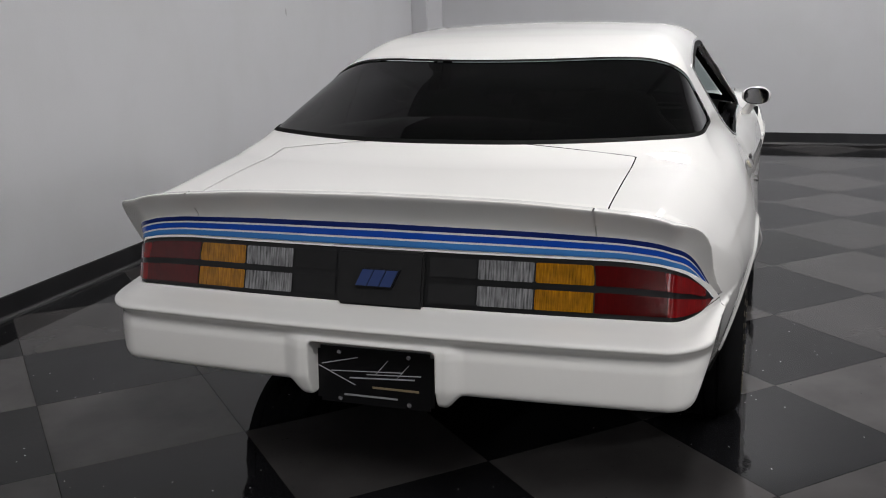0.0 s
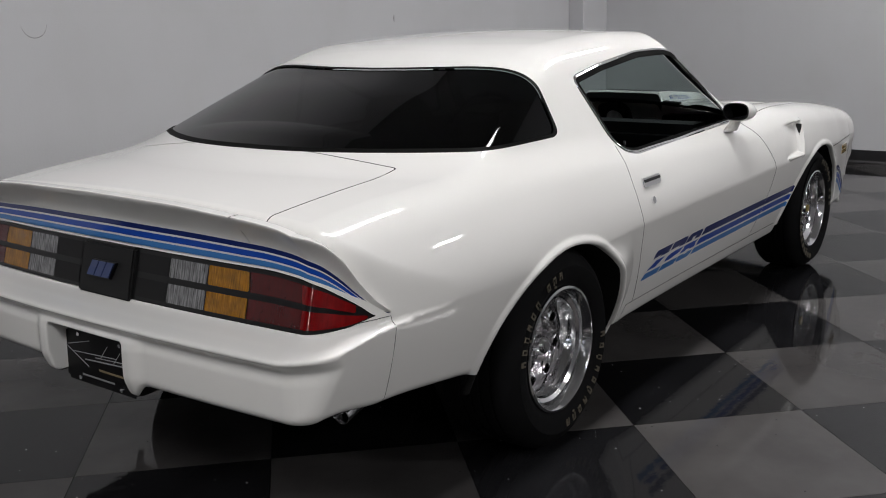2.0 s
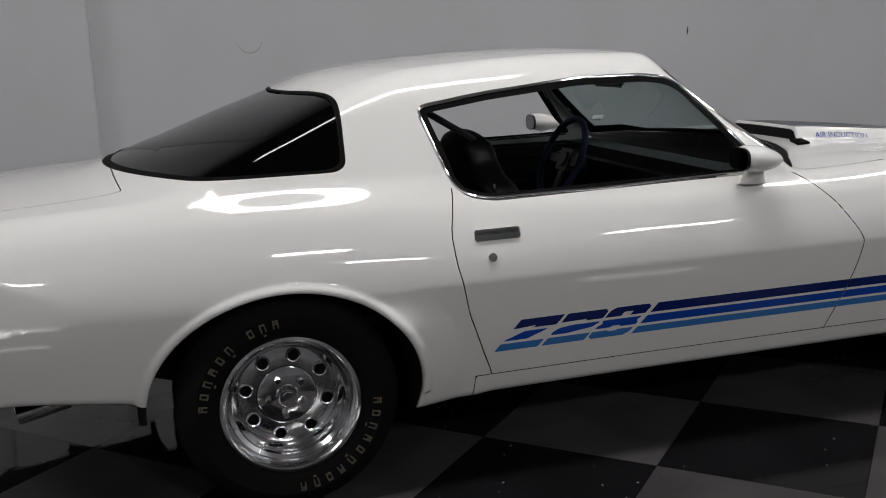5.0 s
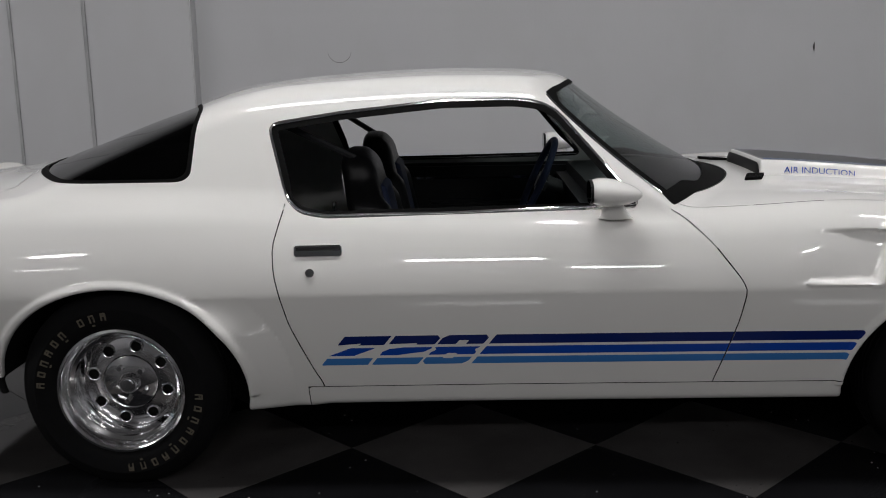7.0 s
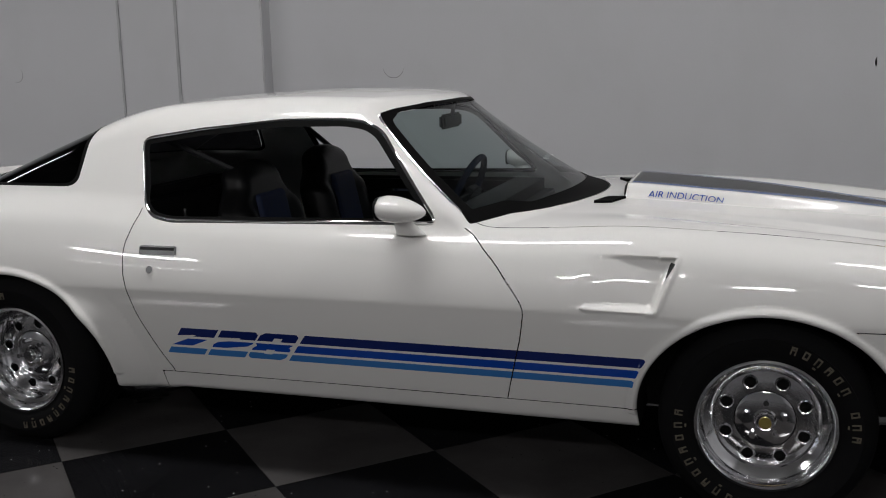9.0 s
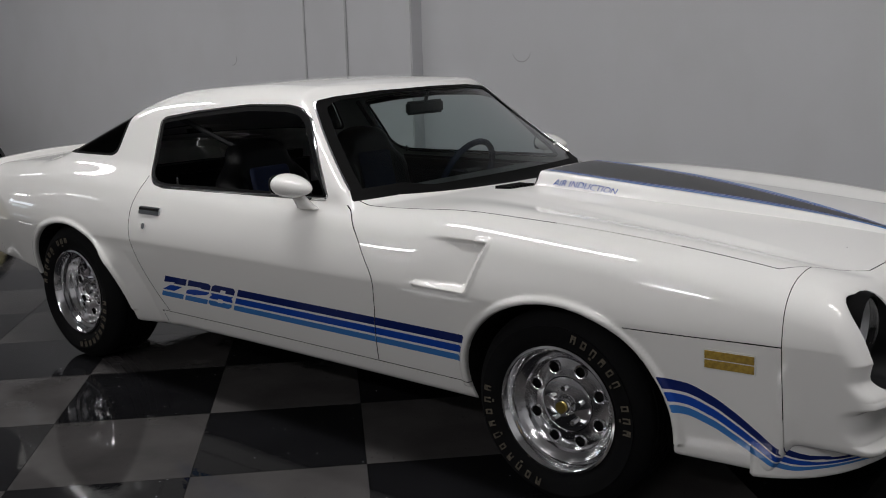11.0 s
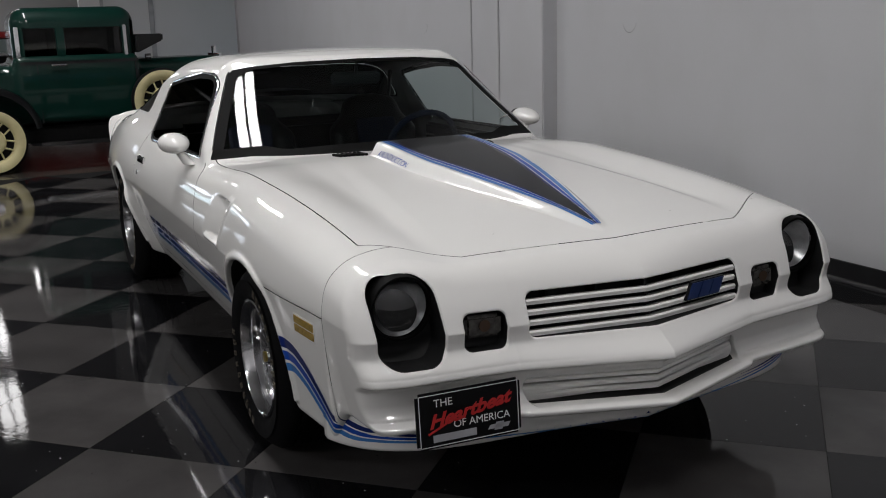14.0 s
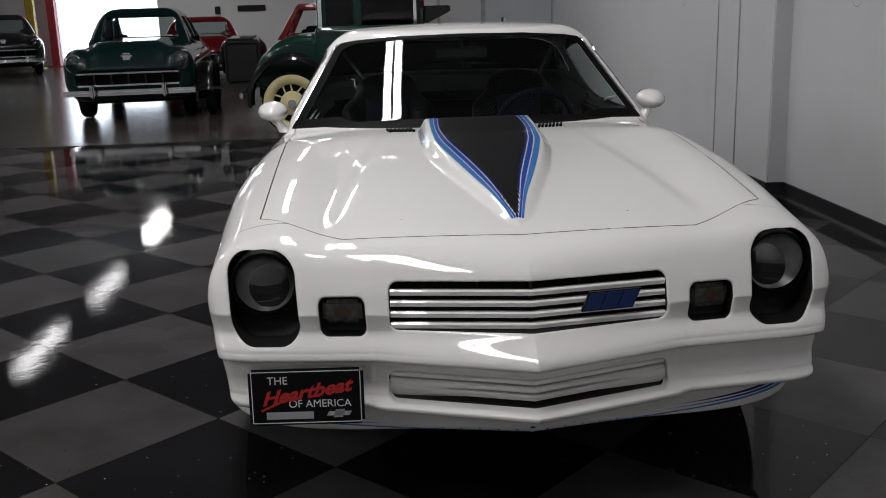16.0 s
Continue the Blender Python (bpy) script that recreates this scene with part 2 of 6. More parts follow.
# ---- the car's outer form: y ahead from the rear axle, x to its right ----
HALF = curve((-1.28, 0.876), (-0.87, 0.888), (-0.5, 0.926), (0.0, 0.948), (0.6, 0.938), (1.3, 0.930), (2.0, 0.930), (2.5, 0.932), (2.75, 0.932), (3.1, 0.916), (3.35, 0.894), (3.6, 0.876), (3.8, 0.852))
BOTTOM = curve((-1.28, 0.388), (-1.0, 0.391), (-0.8, 0.403), (-0.5, 0.380), (-0.3, 0.33), (0.0, 0.25), (0.45, 0.232), (0.60, 0.232), (0.68, 0.240), (2.4, 0.242), (3.0, 0.26), (3.40, 0.262), (3.47, 0.355), (3.9, 0.355))
TOP = curve((-1.2, 0.905), (-1.0, 0.926), (-0.8, 0.947), (-0.6, 0.963), (-0.2, 0.985), (0.3, 0.985), (1.0, 0.95), (1.7, 0.925), (2.2, 0.925), (2.6, 0.905), (3.0, 0.875), (3.4, 0.828), (3.6, 0.792), (3.72, 0.745))
NOSE = curve((0.30, 3.84), (0.345, 3.875), (0.362, 3.892), (0.376, 3.888), (0.392, 3.845), (0.43, 3.818), (0.47, 3.820), (0.490, 3.846), (0.502, 3.876), (0.514, 3.874), (0.575, 3.80), (0.70, 3.745), (0.78, 3.69), (0.83, 3.62))
TAIL = curve((0.36, -1.085), (0.41, -1.112), (0.46, -1.126), (0.53, -1.124), (0.565, -1.118), (0.588, -1.138), (0.600, -1.150), (0.606, -1.146), (0.622, -1.098), (0.641, -1.046), (0.665, -1.038), (0.80, -1.0), (0.95, -0.955))
ROOF = curve((-0.3, 1.09), (-0.06, 1.174), (0.06, 1.207), (0.3, 1.279), (0.65, 1.315), (1.05, 1.331), (1.3, 1.326), (1.48, 1.306), (1.6, 1.278))
ARCHES = ((0.0, 0.328, 0.410, 0.350), (2.743, 0.318, 0.392, 0.350))
CREASE = 0.65
SCOOP_W = curve((2.0, 0.244), (2.35, 0.244), (2.65, 0.234), (2.95, 0.188), (3.2, 0.124), (3.39, 0.070), (3.5, 0.036), (3.54, 0.0))
SCOOP_H = curve((2.23, 0.052), (2.6, 0.045), (3.1, 0.028), (3.45, 0.012), (3.54, 0.0))
VENT = ((2.19, 0.828), (2.468, 0.826), (2.408, 0.668), (2.14, 0.668))
LAMP_TOP = curve((0.0, 0.786), (0.62, 0.784), (0.74, 0.776), (0.82, 0.758), (0.89, 0.728), (0.96, 0.692), (1.0, 0.668), (1.1, 0.640), (1.2, 0.635))
LAMP_LOW = curve((0.0, 0.646), (0.78, 0.646), (0.90, 0.650), (1.0, 0.664), (1.1, 0.668))


def ramp(x, a, b):
    u = np.clip((x - a) / (b - a), 0, 1)
    return u * u * (3 - 2 * u)


def arch(y, z, k):
    cy, cz, ry, rz = ARCHES[k]
    dy, dz = (y - cy) / ry, (z - cz) / rz
    return (np.sqrt(dy * dy + dz * dz) - 1) * 0.36


def side_x(y, z):
    up, dn = np.maximum(z - CREASE, 0), 0.5 * (CREASE - z + np.hypot(CREASE - z, 0.003 + 0.075 * ramp(-y, 0.10, 0.60)))
    hips = bumpf(y, 0.02, 0.75) + bumpf(y, 2.75, 0.7)
    spat = ramp(y, 2.95, 3.08) * (1 - 0.45 * ramp(y, 3.42, 3.5))
    x = HALF(y) - (1.35 - 0.35 * hips) * up * up - 0.08 * up - (0.17 * dn + 0.38 * dn * dn) * (1 - 0.75 * spat)
    rear = np.clip(1 - arch(y, z, 0) / 0.13, 0, 1) * ramp(y, 0.14, 0.34) * (1 - ramp(z, 0.52, 0.66)) * (y < 1.2)
    x = x + 0.04 * rear
    inside = poly2(y, z, VENT)
    x = x - (1 - ramp(inside, -0.011, 0.005)) * 0.026 * ramp(y - 0.37 * (z - 0.668), 2.12, 2.40)
    edge = np.where(y + 0.2 * (0.75 - z) > 2.40, np.abs(inside), np.where(z < 0.685, np.abs(inside) * 1.4 + 0.05 * (1 - ramp(y, 2.14, 2.2)), 1.0))
    return x + 0.007 * (1 - ramp(edge, 0.005, 0.022))


def top_z(ax, y):
    front = ramp(y, 1.9, 2.4)
    z = TOP(y) - 0.035 * (ax / 0.75) ** 2 * (1 - 0.3 * front)
    late = ramp(y, 2.05, 2.95)
    z = z + 0.020 * bumpf(ax, 0.70, 0.17) * ramp(y, 1.8, 2.8) - 0.011 * ramp(ax, 0.325 + 0.13 * (y - 2.0), 0.405 + 0.13 * (y - 2.0)) * (1 - ramp(ax, 0.52, 0.72)) * late * (1 - ramp(y, 3.2, 3.6))
    w = SCOOP_W(y)
    return z + SCOOP_H(y) * ramp(w - ax, -0.004, 0.040) * ramp(y, 2.225, 2.24)


def nose_y(ax, z):
    low = np.clip((0.62 - z) / 0.1, 0, 1)
    mid = 1 - ramp(ax, 0.40, 0.45)
    y = NOSE(z) - 0.022 * (1 - mid) * (1 - ramp(z, 0.375, 0.40))
    return y - (0.16 + 0.17 * low) * np.minimum(ax, 0.42) - 0.12 * np.maximum(ax - 0.42, 0) - 1.4 * np.maximum(ax - 0.72, 0) ** 2


def tail_y(ax, z):
    high = ramp(z, 0.605, 0.645)
    pod = 0.016 * (1 - ramp(ax, 0.205, 0.262)) * (1 - ramp(z, 0.55, 0.585))
    corner = (1 - high) * 7.5 * np.maximum(ax - 0.755, 0) ** 2 + high * 17 * np.maximum(ax - 0.757, 0) ** 2
    return TAIL(z) - pod + 0.018 * (np.minimum(ax, 0.8) / 0.6) ** 2 + corner


def round_corner(ax, y):
    """The way along the tail, out from the middle and on round the corner."""
    return ax + np.maximum(y + 1.0, 0)


def lower_body(x, y, z):
    ax = np.abs(x)
    d = smax(ax - side_x(y, z), (z - top_z(ax, y)) * 0.95, 0.07)
    d = smax(d, BOTTOM(y) + 0.038 * ramp(ax, 0.20, 0.25) * (1 - ramp(y, -1.0, -0.8)) - z, 0.03)
    d = smax(d, (y - nose_y(ax, z)) * 0.9, 0.03)
    d = smax(d, (tail_y(ax, z) - y) * 0.9, 0.025)
    return d


def windscreen_y(ax, z):
    d = np.maximum(1.40 - z, 0)
    return 1.401 + 1.04 * d + 0.82 * d * d - 0.51 * ax * ax


def backlight_y(ax, z):
    return -0.55 + (z - 0.975) * 2.55 + 0.52 * ax * ax


def cabin(x, y, z):
    ax = np.abs(x)
    d = (ax - (0.805 - 0.55 * (z - 0.93))) * 0.876
    d = smax(d, (z - (ROOF(y) - 0.065 * ax * ax)) * 0.95, 0.09)
    d = smax(d, (y - windscreen_y(ax, z)) * 0.50, 0.02)
    d = smax(d, (backlight_y(ax, z) - y) * 0.36, 0.05)
    return d


def skin(x, y, z):
    """The outer form without its openings."""
    ax = np.abs(x)
    d = smin(lower_body(x, y, z), cabin(x, y, z) + 4 * np.maximum(0.95 - z, 0) ** 2, 0.035)
    for k in (0, 1):
        e = arch(y, z, k)
        lip = np.hypot(e - 0.011, np.minimum(ax - side_x(y, z) + 0.004, 0.05)) - 0.0125
        d = smin(d, np.where(z > 0.3, lip, 1.0), 0.014)
    return d


def headlamp2(ax, z):
    return rbox2(ax - 0.08 * (z - 0.65), z, 0.716, 0.657, 0.092, 0.121, 0.06)


def turnlamp2(ax, z):
    return rbox2(ax - 0.04 * (z - 0.61), z, 0.503, 0.612, 0.062, 0.053, 0.022)


def grille2(ax, z):
    return rbox2(ax, z, 0.0, 0.640, 0.376, 0.063, 0.025)


def lower_grille2(ax, z):
    return rbox2(ax, z, 0.0, 0.418, 0.385, 0.036, 0.022)


def plate2(ax, z):
    return rbox2(ax, z, 0.0, 0.452, 0.180, 0.100, 0.015)


def body(x, y, z):
    ax = np.abs(x)
    d = skin(x, y, z)
    for k in (0, 1):
        d = smax(d, -np.maximum(arch(y, z, k), 0.56 - ax), 0.008)
    ny = nose_y(ax, z)
    for f, deep in ((headlamp2, 0.10), (turnlamp2, 0.05), (grille2, 0.10), (lower_grille2, 0.09)):
        d = smax(d, -np.maximum(f(ax, z), ny - deep - y), 0.008)
    d = smax(d, -np.maximum(plate2(ax, z), y - tail_y(ax, z) - 0.085), 0.008)
    return d


H = 0.0095


def joined(*meshes):
    """Several meshes as one list of vertices and faces."""
    verts, faces, n = [], [], 0
    for v, f in meshes:
        verts.append(v)
        faces += [tuple(i + n for i in q) for q in f]
        n += len(v)
    return np.concatenate(verts), faces


half = shell(body, (-H, -0.84, 0.2), (1.02, 3.48, 1.36), H)
fine = 0.0044


def nose_end(y, z):
    return 3.44 - 0.03 * (z - 0.6) - y


def on_scoop(x, y, z):
    return np.minimum(np.minimum(0.33 - np.abs(x), y - 2.19), np.minimum(z - 0.78, nose_end(y, z)))


scoop_mesh = shell(body, (-0.005, 2.17, 0.76), (0.36, 3.48, 1.02), 0.005)
nose_mesh = shell(body, (-fine, 3.40, 0.2), (1.0, 3.96, 0.88), fine)
tail_mesh = shell(body, (-fine, -1.2, 0.36), (1.0, -0.77, 1.0), fine)
half = clip(half, where(half, lambda x, y, z: np.minimum(np.minimum(nose_end(y, z), y + 0.80), -on_scoop(x, y, z))))[0]
half = joined(half, clip(scoop_mesh, where(scoop_mesh, lambda x, y, z: on_scoop(x, y, z) + 0.0006))[0], clip(nose_mesh, where(nose_mesh, lambda x, y, z: -nose_end(y, z) + 0.0006))[0], clip(tail_mesh, where(tail_mesh, lambda x, y, z: -0.80 - y + 0.0006))[0])
half, _ = clip(half, where(half, lambda x, y, z: x))
half[0][np.abs(half[0][:, 0]) < 1e-5, 0] = 0.0

car = tagged(new("car"), "white two-door coupe with blue side stripes and black hood decal", "car")
GAP = 0.0018
pieces = {}


def cut(name, f, gap=GAP):
    """Takes the region f < 0 out of what is left of the half body; a joint of twice the gap stays open."""
    global half
    v = where(half, f)
    pieces[name], rest = clip(half, -v - gap)
    half = clip(half, v - gap)[0] if gap else rest


def skin_part(name, mesh, mat, label="", both=True, lift=0.0, parent=None, f=body):
    """One welded mesh over both sides, or with both off one mesh a side."""
    made = []
    for m in ([mirrored(mesh)] if both else [mesh, mirrored(mesh, False)]):
        if not m[1]:
            continue
        n = gradient(f, m[0])
        n /= np.maximum(np.linalg.norm(n, axis=1, keepdims=True), 1e-6)
        made.append(mesh_object(name, m[0] + n * lift, m[1], mat, parent or car, label, normals=n))
    return made


SIDE_WINDOW = ((0.487, 1.165), (0.556, 0.945), (0.60, 0.905), (0.68, 0.891), (1.675, 0.905), (1.43, 1.190), (1.375, 1.220), (1.29, 1.231), (1.05, 1.229), (0.72, 1.198))
SCREEN = ((-0.1, 0.90), (0.79, 0.90), (0.768, 0.935), (0.752, 0.962), (0.598, 1.228), (0.572, 1.252), (0.50, 1.264), (0.30, 1.279), (-0.1, 1.286))
DOOR = ((0.548, 1.0), (0.548, 0.925), (0.515, 0.80), (0.520, 0.72), (0.56, 0.55), (0.62, 0.40), (0.655, 0.322), (0.66, 0.2), (1.895, 0.2), (1.935, 0.36), (1.985, 0.55), (2.0, 0.645), (1.985, 0.68), (1.90, 0.79), (1.82, 0.865), (1.76, 0.90), (1.76, 1.0))


SIDE_WINDOW = rounded(SIDE_WINDOW)
DOOR = rounded(DOOR, 1, 0.2)


def side_window(x, y, z):
    return np.where((np.abs(x) > 0.5) & (z > 0.85), poly2(y, z, SIDE_WINDOW), 1.0)


def screen(x, y, z):
    edge = poly2(np.abs(x), z, SCREEN)
    cowl = (top_z(np.abs(x), y) + 0.018 - z)
    return np.where(y > 1.25, np.maximum(edge, cowl), 1.0)


def backlight(x, y, z):
    ax = np.abs(x)
    s = y - 0.42 * ax * ax
    front = np.maximum(y - 0.232 - 0.05 * (z - 1.0), 0.0 * y - 1)
    a, b, c = s - 0.125, 0.999 - 0.006 * ax - z, front
    return np.where((z > 0.95) & (y < 0.4), smax(smax(a, b * 1.6, 0.05), c, 0.06), 1.0)


def under(x, y, z):
    ax = np.abs(x)
    wells = np.minimum(arch(y, z, 0), arch(y, z, 1)) - 0.004
    wells = np.maximum(wells, ax - side_x(y, z) + 0.012)
    floor_z = BOTTOM(y) + 0.038 * ramp(ax, 0.20, 0.25) * (1 - ramp(y, -1.0, -0.8))
    return np.minimum(wells, np.where(y > 3.37, 1.0, z - floor_z - 0.006))


def nose_holes(x, y, z):
    ax = np.abs(x)
    ny = nose_y(ax, z)
    d = np.minimum(headlamp2(ax, z), np.minimum(turnlamp2(ax, z), grille2(ax, z))) - 0.002
    d = np.maximum(d, y - ny + 0.006)
    # back of the lower grille goes black to stand for its shaded depth
    d = np.minimum(d, np.maximum(lower_grille2(ax, z) - 0.002, y - ny + 0.045))
    return np.where(y > 3.3, d, 1.0)


def tail_lamp(x, y, z):
    w = round_corner(np.abs(x), y)
    return np.where((y < -0.8) & (z < 0.9), np.maximum(LAMP_LOW(w) - z, z - LAMP_TOP(w)), 1.0)


def hood(x, y, z):
    ax = np.abs(x)
    edge = ax - (0.775 - 0.03 * ramp(y, 1.7, 3.4))
    front = y - (3.585 - 0.08 * ax - 0.62 * np.maximum(ax - 0.50, 0))
    cowl = 2.135 - 0.60 * ax * ax - y
    return np.where((z > 0.72) & (y > 1.3), np.maximum(np.maximum(edge, front), cowl), 1.0)


def trunk(x, y, z):
    return np.where((y < -0.3) & (z > 0.85), np.maximum(np.abs(x) - 0.592, np.maximum(y + 0.465 - 0.12 * x * x, -1.30 - y)), 1.0)


cut("underbody", under, 0)
cut("hole", nose_holes, 0)
cut("screen_rubber", lambda x, y, z: screen(x, y, z) - 0.004, 0)
cut("backlight_rubber", backlight, 0)
cut("window_rubber", lambda x, y, z: side_window(x, y, z) - 0.004, 0)
cut("window_chrome", lambda x, y, z: np.maximum(side_window(x, y, z) - 0.011, 0.0 * z - 1), 0)
cut("tail_panel", tail_lamp, 0.001)
cut("hood", hood, 0.002)
cut("trunk", trunk, 0.0018)
cut("cowl_vent", lambda x, y, z: np.where((z > 0.86) & (z < 0.99) & (np.abs(x) < 0.70) & (y > 1.35), y - (2.133 - 0.60 * x * x), 1.0), 0)
cut("vent_slot", lambda x, y, z: np.where(np.abs(x) > 0.7, poly2(y, z, ((2.466, 0.812), (2.449, 0.812), (2.434, 0.755))), 1.0), 0)
cut("rocker", lambda x, y, z: np.maximum(np.maximum(z - 0.318, 0.60 - y), y - 2.5), 0.0014)
cut("door", lambda x, y, z: np.where((z < 0.96) & (np.abs(x) > 0.6) & (lower_body(x, y, z) < 0.012), poly2(y, z, DOOR), 1.0))
cut("spat", lambda x, y, z: np.where((np.abs(x) > 0.6) & (y < 3.4388) & (y > 2.98), z - 0.638 - 0.02 * (y - 3.1), 1.0), 0.0016)
cut("front_bumper", lambda x, y, z: 3.44 - 0.03 * (z - 0.6) - y, 0.0012)
cut("rear_bumper", lambda x, y, z: np.maximum(y + 0.80, z - 0.655), 0.001)
cut("fender", lambda x, y, z: np.where(z < 0.99, 1.75 - y, 1.0), 0)
cut("roof", lambda x, y, z: 1.03 - z, 0)
cut("cowl", lambda x, y, z: 1.2 - y, 0)
pieces["quarter"] = half

skin_part("underbody", pieces["underbody"], UNDER, "matt black underbody and wheel wells")
skin_part("vent_slot", pieces["vent_slot"], BLACK, "black fender vent slot", both=False)
skin_part("bezel", pieces["hole"], SATIN, "satin black lamp and grille recess; black for shade in the lower grille")
for name, mat, label in (("hood", WHITE, "white hood with raised air scoop"), ("trunk", WHITE, "white trunk lid"), ("front_bumper", WHITE, "white body-coloured nose cover"), ("rear_bumper", WHITE, "white rear bumper cover"), ("roof", WHITE, "white roof")):
    skin_part({"trunk": "trunk_lid"}.get(name, name), pieces[name], mat, label)
for name, new_name in (("cowl", "pillar_base"), ("rocker", "rocker_panel"), ("door", "door"), ("fender", "front_fender"), ("quarter", "quarter_panel")):
    pieces[name + "_obs"] = skin_part(new_name, pieces[name], WHITE, "", both=False)
skin_part("front_spat", pieces["spat"], WHITE, "white front wheel spat panel", both=False)
skin_part("cowl_vent", pieces["cowl_vent"], WEATHER, "black cowl below the windscreen")
skin_part("window_trim", pieces["window_chrome"], CHROME, "thin chrome side window trim", both=False)

# glass: the rubber edge round it stays black
edge, pane = clip(pieces["screen_rubber"], where(pieces["screen_rubber"], lambda x, y, z: screen(x, y, z) + 0.009 + 0.021 * ramp(np.abs(x), 0.48, 0.60)))
skin_part("windscreen_rubber", edge, WEATHER, "black windscreen rubber")
skin_part("windscreen", pane, CLEAR, "clear glass windscreen", lift=-0.004)
edge, pane = clip(pieces["backlight_rubber"], where(pieces["backlight_rubber"], lambda x, y, z: backlight(x, y, z) + 0.016))
skin_part("rear_window_rubber", edge, WEATHER, "black rear window rubber")
skin_part("rear_window", pane, TINTED, "dark tinted wraparound rear window", lift=-0.004)
edge, _ = clip(pieces["window_rubber"], where(pieces["window_rubber"], lambda x, y, z: side_window(x, y, z) + 0.010 + 0.008 * ramp(z, 0.94, 1.0)))
skin_part("window_rubber", edge, WEATHER, "black side window weatherstrip", both=False)



def bead(name, path, r, mat, label, closed=True):
    """A round moulding along a path of points."""
    bm = bmesh.new()
    path = [Vector(p) for p in path]
    rings, n = [], len(path)
    for i, p in enumerate(path):
        a, b = (path[i - 1], path[(i + 1) % n]) if closed else (path[max(i - 1, 0)], path[min(i + 1, n - 1)])
        along = (b - a).normalized()
        out = Vector(gradient(skin, np.array([p]))[0])
        out = (out - along * out.dot(along)).normalized()
        side = along.cross(out)
        rings.append([bm.verts.new(p + (out * math.cos(t) + side * math.sin(t)) * r) for t in np.linspace(0, 2 * math.pi, 8, endpoint=False)])
    for one, two in zip(rings, rings[1:] + (rings[:1] if closed else [])):
        for k in range(8):
            bm.faces.new((one[k], one[(k + 1) % 8], two[(k + 1) % 8], two[k]))
    bmesh.ops.recalc_face_normals(bm, faces=bm.faces)
    part(name, bm, mat, car, label)


def resampled(pts, step, closed=True):
    out = []
    for (ax, ay), (bx, by) in zip(pts, (pts[1:] + pts[:1]) if closed else pts[1:]):
        n = max(1, int(math.hypot(bx - ax, by - ay) / step))
        out += [(ax + (bx - ax) * k / n, ay + (by - ay) * k / n) for k in range(n)]
    return np.array(out)


ring = resampled(SIDE_WINDOW, 0.02)
mid = ring.mean(0)
ring = ring + (ring - mid) / np.linalg.norm(ring - mid, axis=1, keepdims=True) * 0.006
xs = np.full(len(ring), 0.95)
for step in range(14):
    xs = xs - skin(xs, ring[:, 0], ring[:, 1])
pillar = resampled(((0.772, 0.935), (0.758, 0.962), (0.602, 1.232), (0.575, 1.262)), 0.02, False)
ys = np.full(len(pillar), 2.3)
for step in range(40):
    ys = ys - skin(pillar[:, 0], ys, pillar[:, 1])
for side in (1, -1):
    bead("window_moulding", np.stack([side * xs, ring[:, 0], ring[:, 1]], 1), 0.0045, CHROME, "bright chrome moulding round the side window")
    bead("screen_moulding", np.stack([side * pillar[:, 0], ys, pillar[:, 1]], 1), 0.0045, CHROME, "bright chrome windscreen pillar moulding", closed=False)

# dark inner shell behind the joints and round the cabin
inner = shell(lambda x, y, z: np.maximum(body(x, y, z), -0.3 * (z < 0)) + 0.022, (-0.02, -1.32, 0.2), (1.02, 3.96, 1.36), 0.02)
inner, _ = clip(inner, where(inner, lambda x, y, z: x))
inner[0][np.abs(inner[0][:, 0]) < 1e-5, 0] = 0.0
for f in (screen, backlight, side_window):
    inner, _ = clip(inner, where(inner, lambda x, y, z: f(x * 1.03, y, z) + 0.012))
LINING = material("black_lining", (0.005, 0.005, 0.0055), 0.85, noise_scale=40, vary=0.2)
LINING.node_tree.nodes["Principled BSDF"].inputs["Specular IOR Level"].default_value = 0.08
m = mirrored(inner)
mesh_object("inner_shell", m[0], m[1], LINING, car, "black cabin lining")

# ---- spoiler and air dam ----
LIP = curve((0.0, 0.950), (0.35, 0.944), (0.55, 0.932), (0.72, 0.916), (0.80, 0.894), (0.87, 0.842), (0.94, 0.765), (1.02, 0.695), (1.09, 0.655), (1.2, 0.64))


PLAN_X = np.concatenate([np.linspace(-0.1, 0.70, 6), np.linspace(0.757, 0.93, 70)])
PLAN_Y = tail_y(PLAN_X, np.full(len(PLAN_X), 0.80))


def along_tail(ax, y):
    """Distance ahead of the tail's plan line, and the way along it to the nearest point."""
    best, r, w = np.full(np.shape(ax), 1e9), np.zeros(np.shape(ax)), np.zeros(np.shape(ax))
    for xa, ya, xb, yb in zip(PLAN_X, PLAN_Y, PLAN_X[1:], PLAN_Y[1:]):
        dx, dy = xb - xa, yb - ya
        px, py = ax - xa, y - ya
        t = np.clip((px * dx + py * dy) / (dx * dx + dy * dy), 0, 1)
        d = np.hypot(px - t * dx, py - t * dy)
        near = d < best
        best = np.where(near, d, best)
        r = np.where(near, np.where(dx * py - dy * px >= 0, d, -d), r)
        w = np.where(near, round_corner(xa + t * dx, ya + t * dy), w)
    return r, w


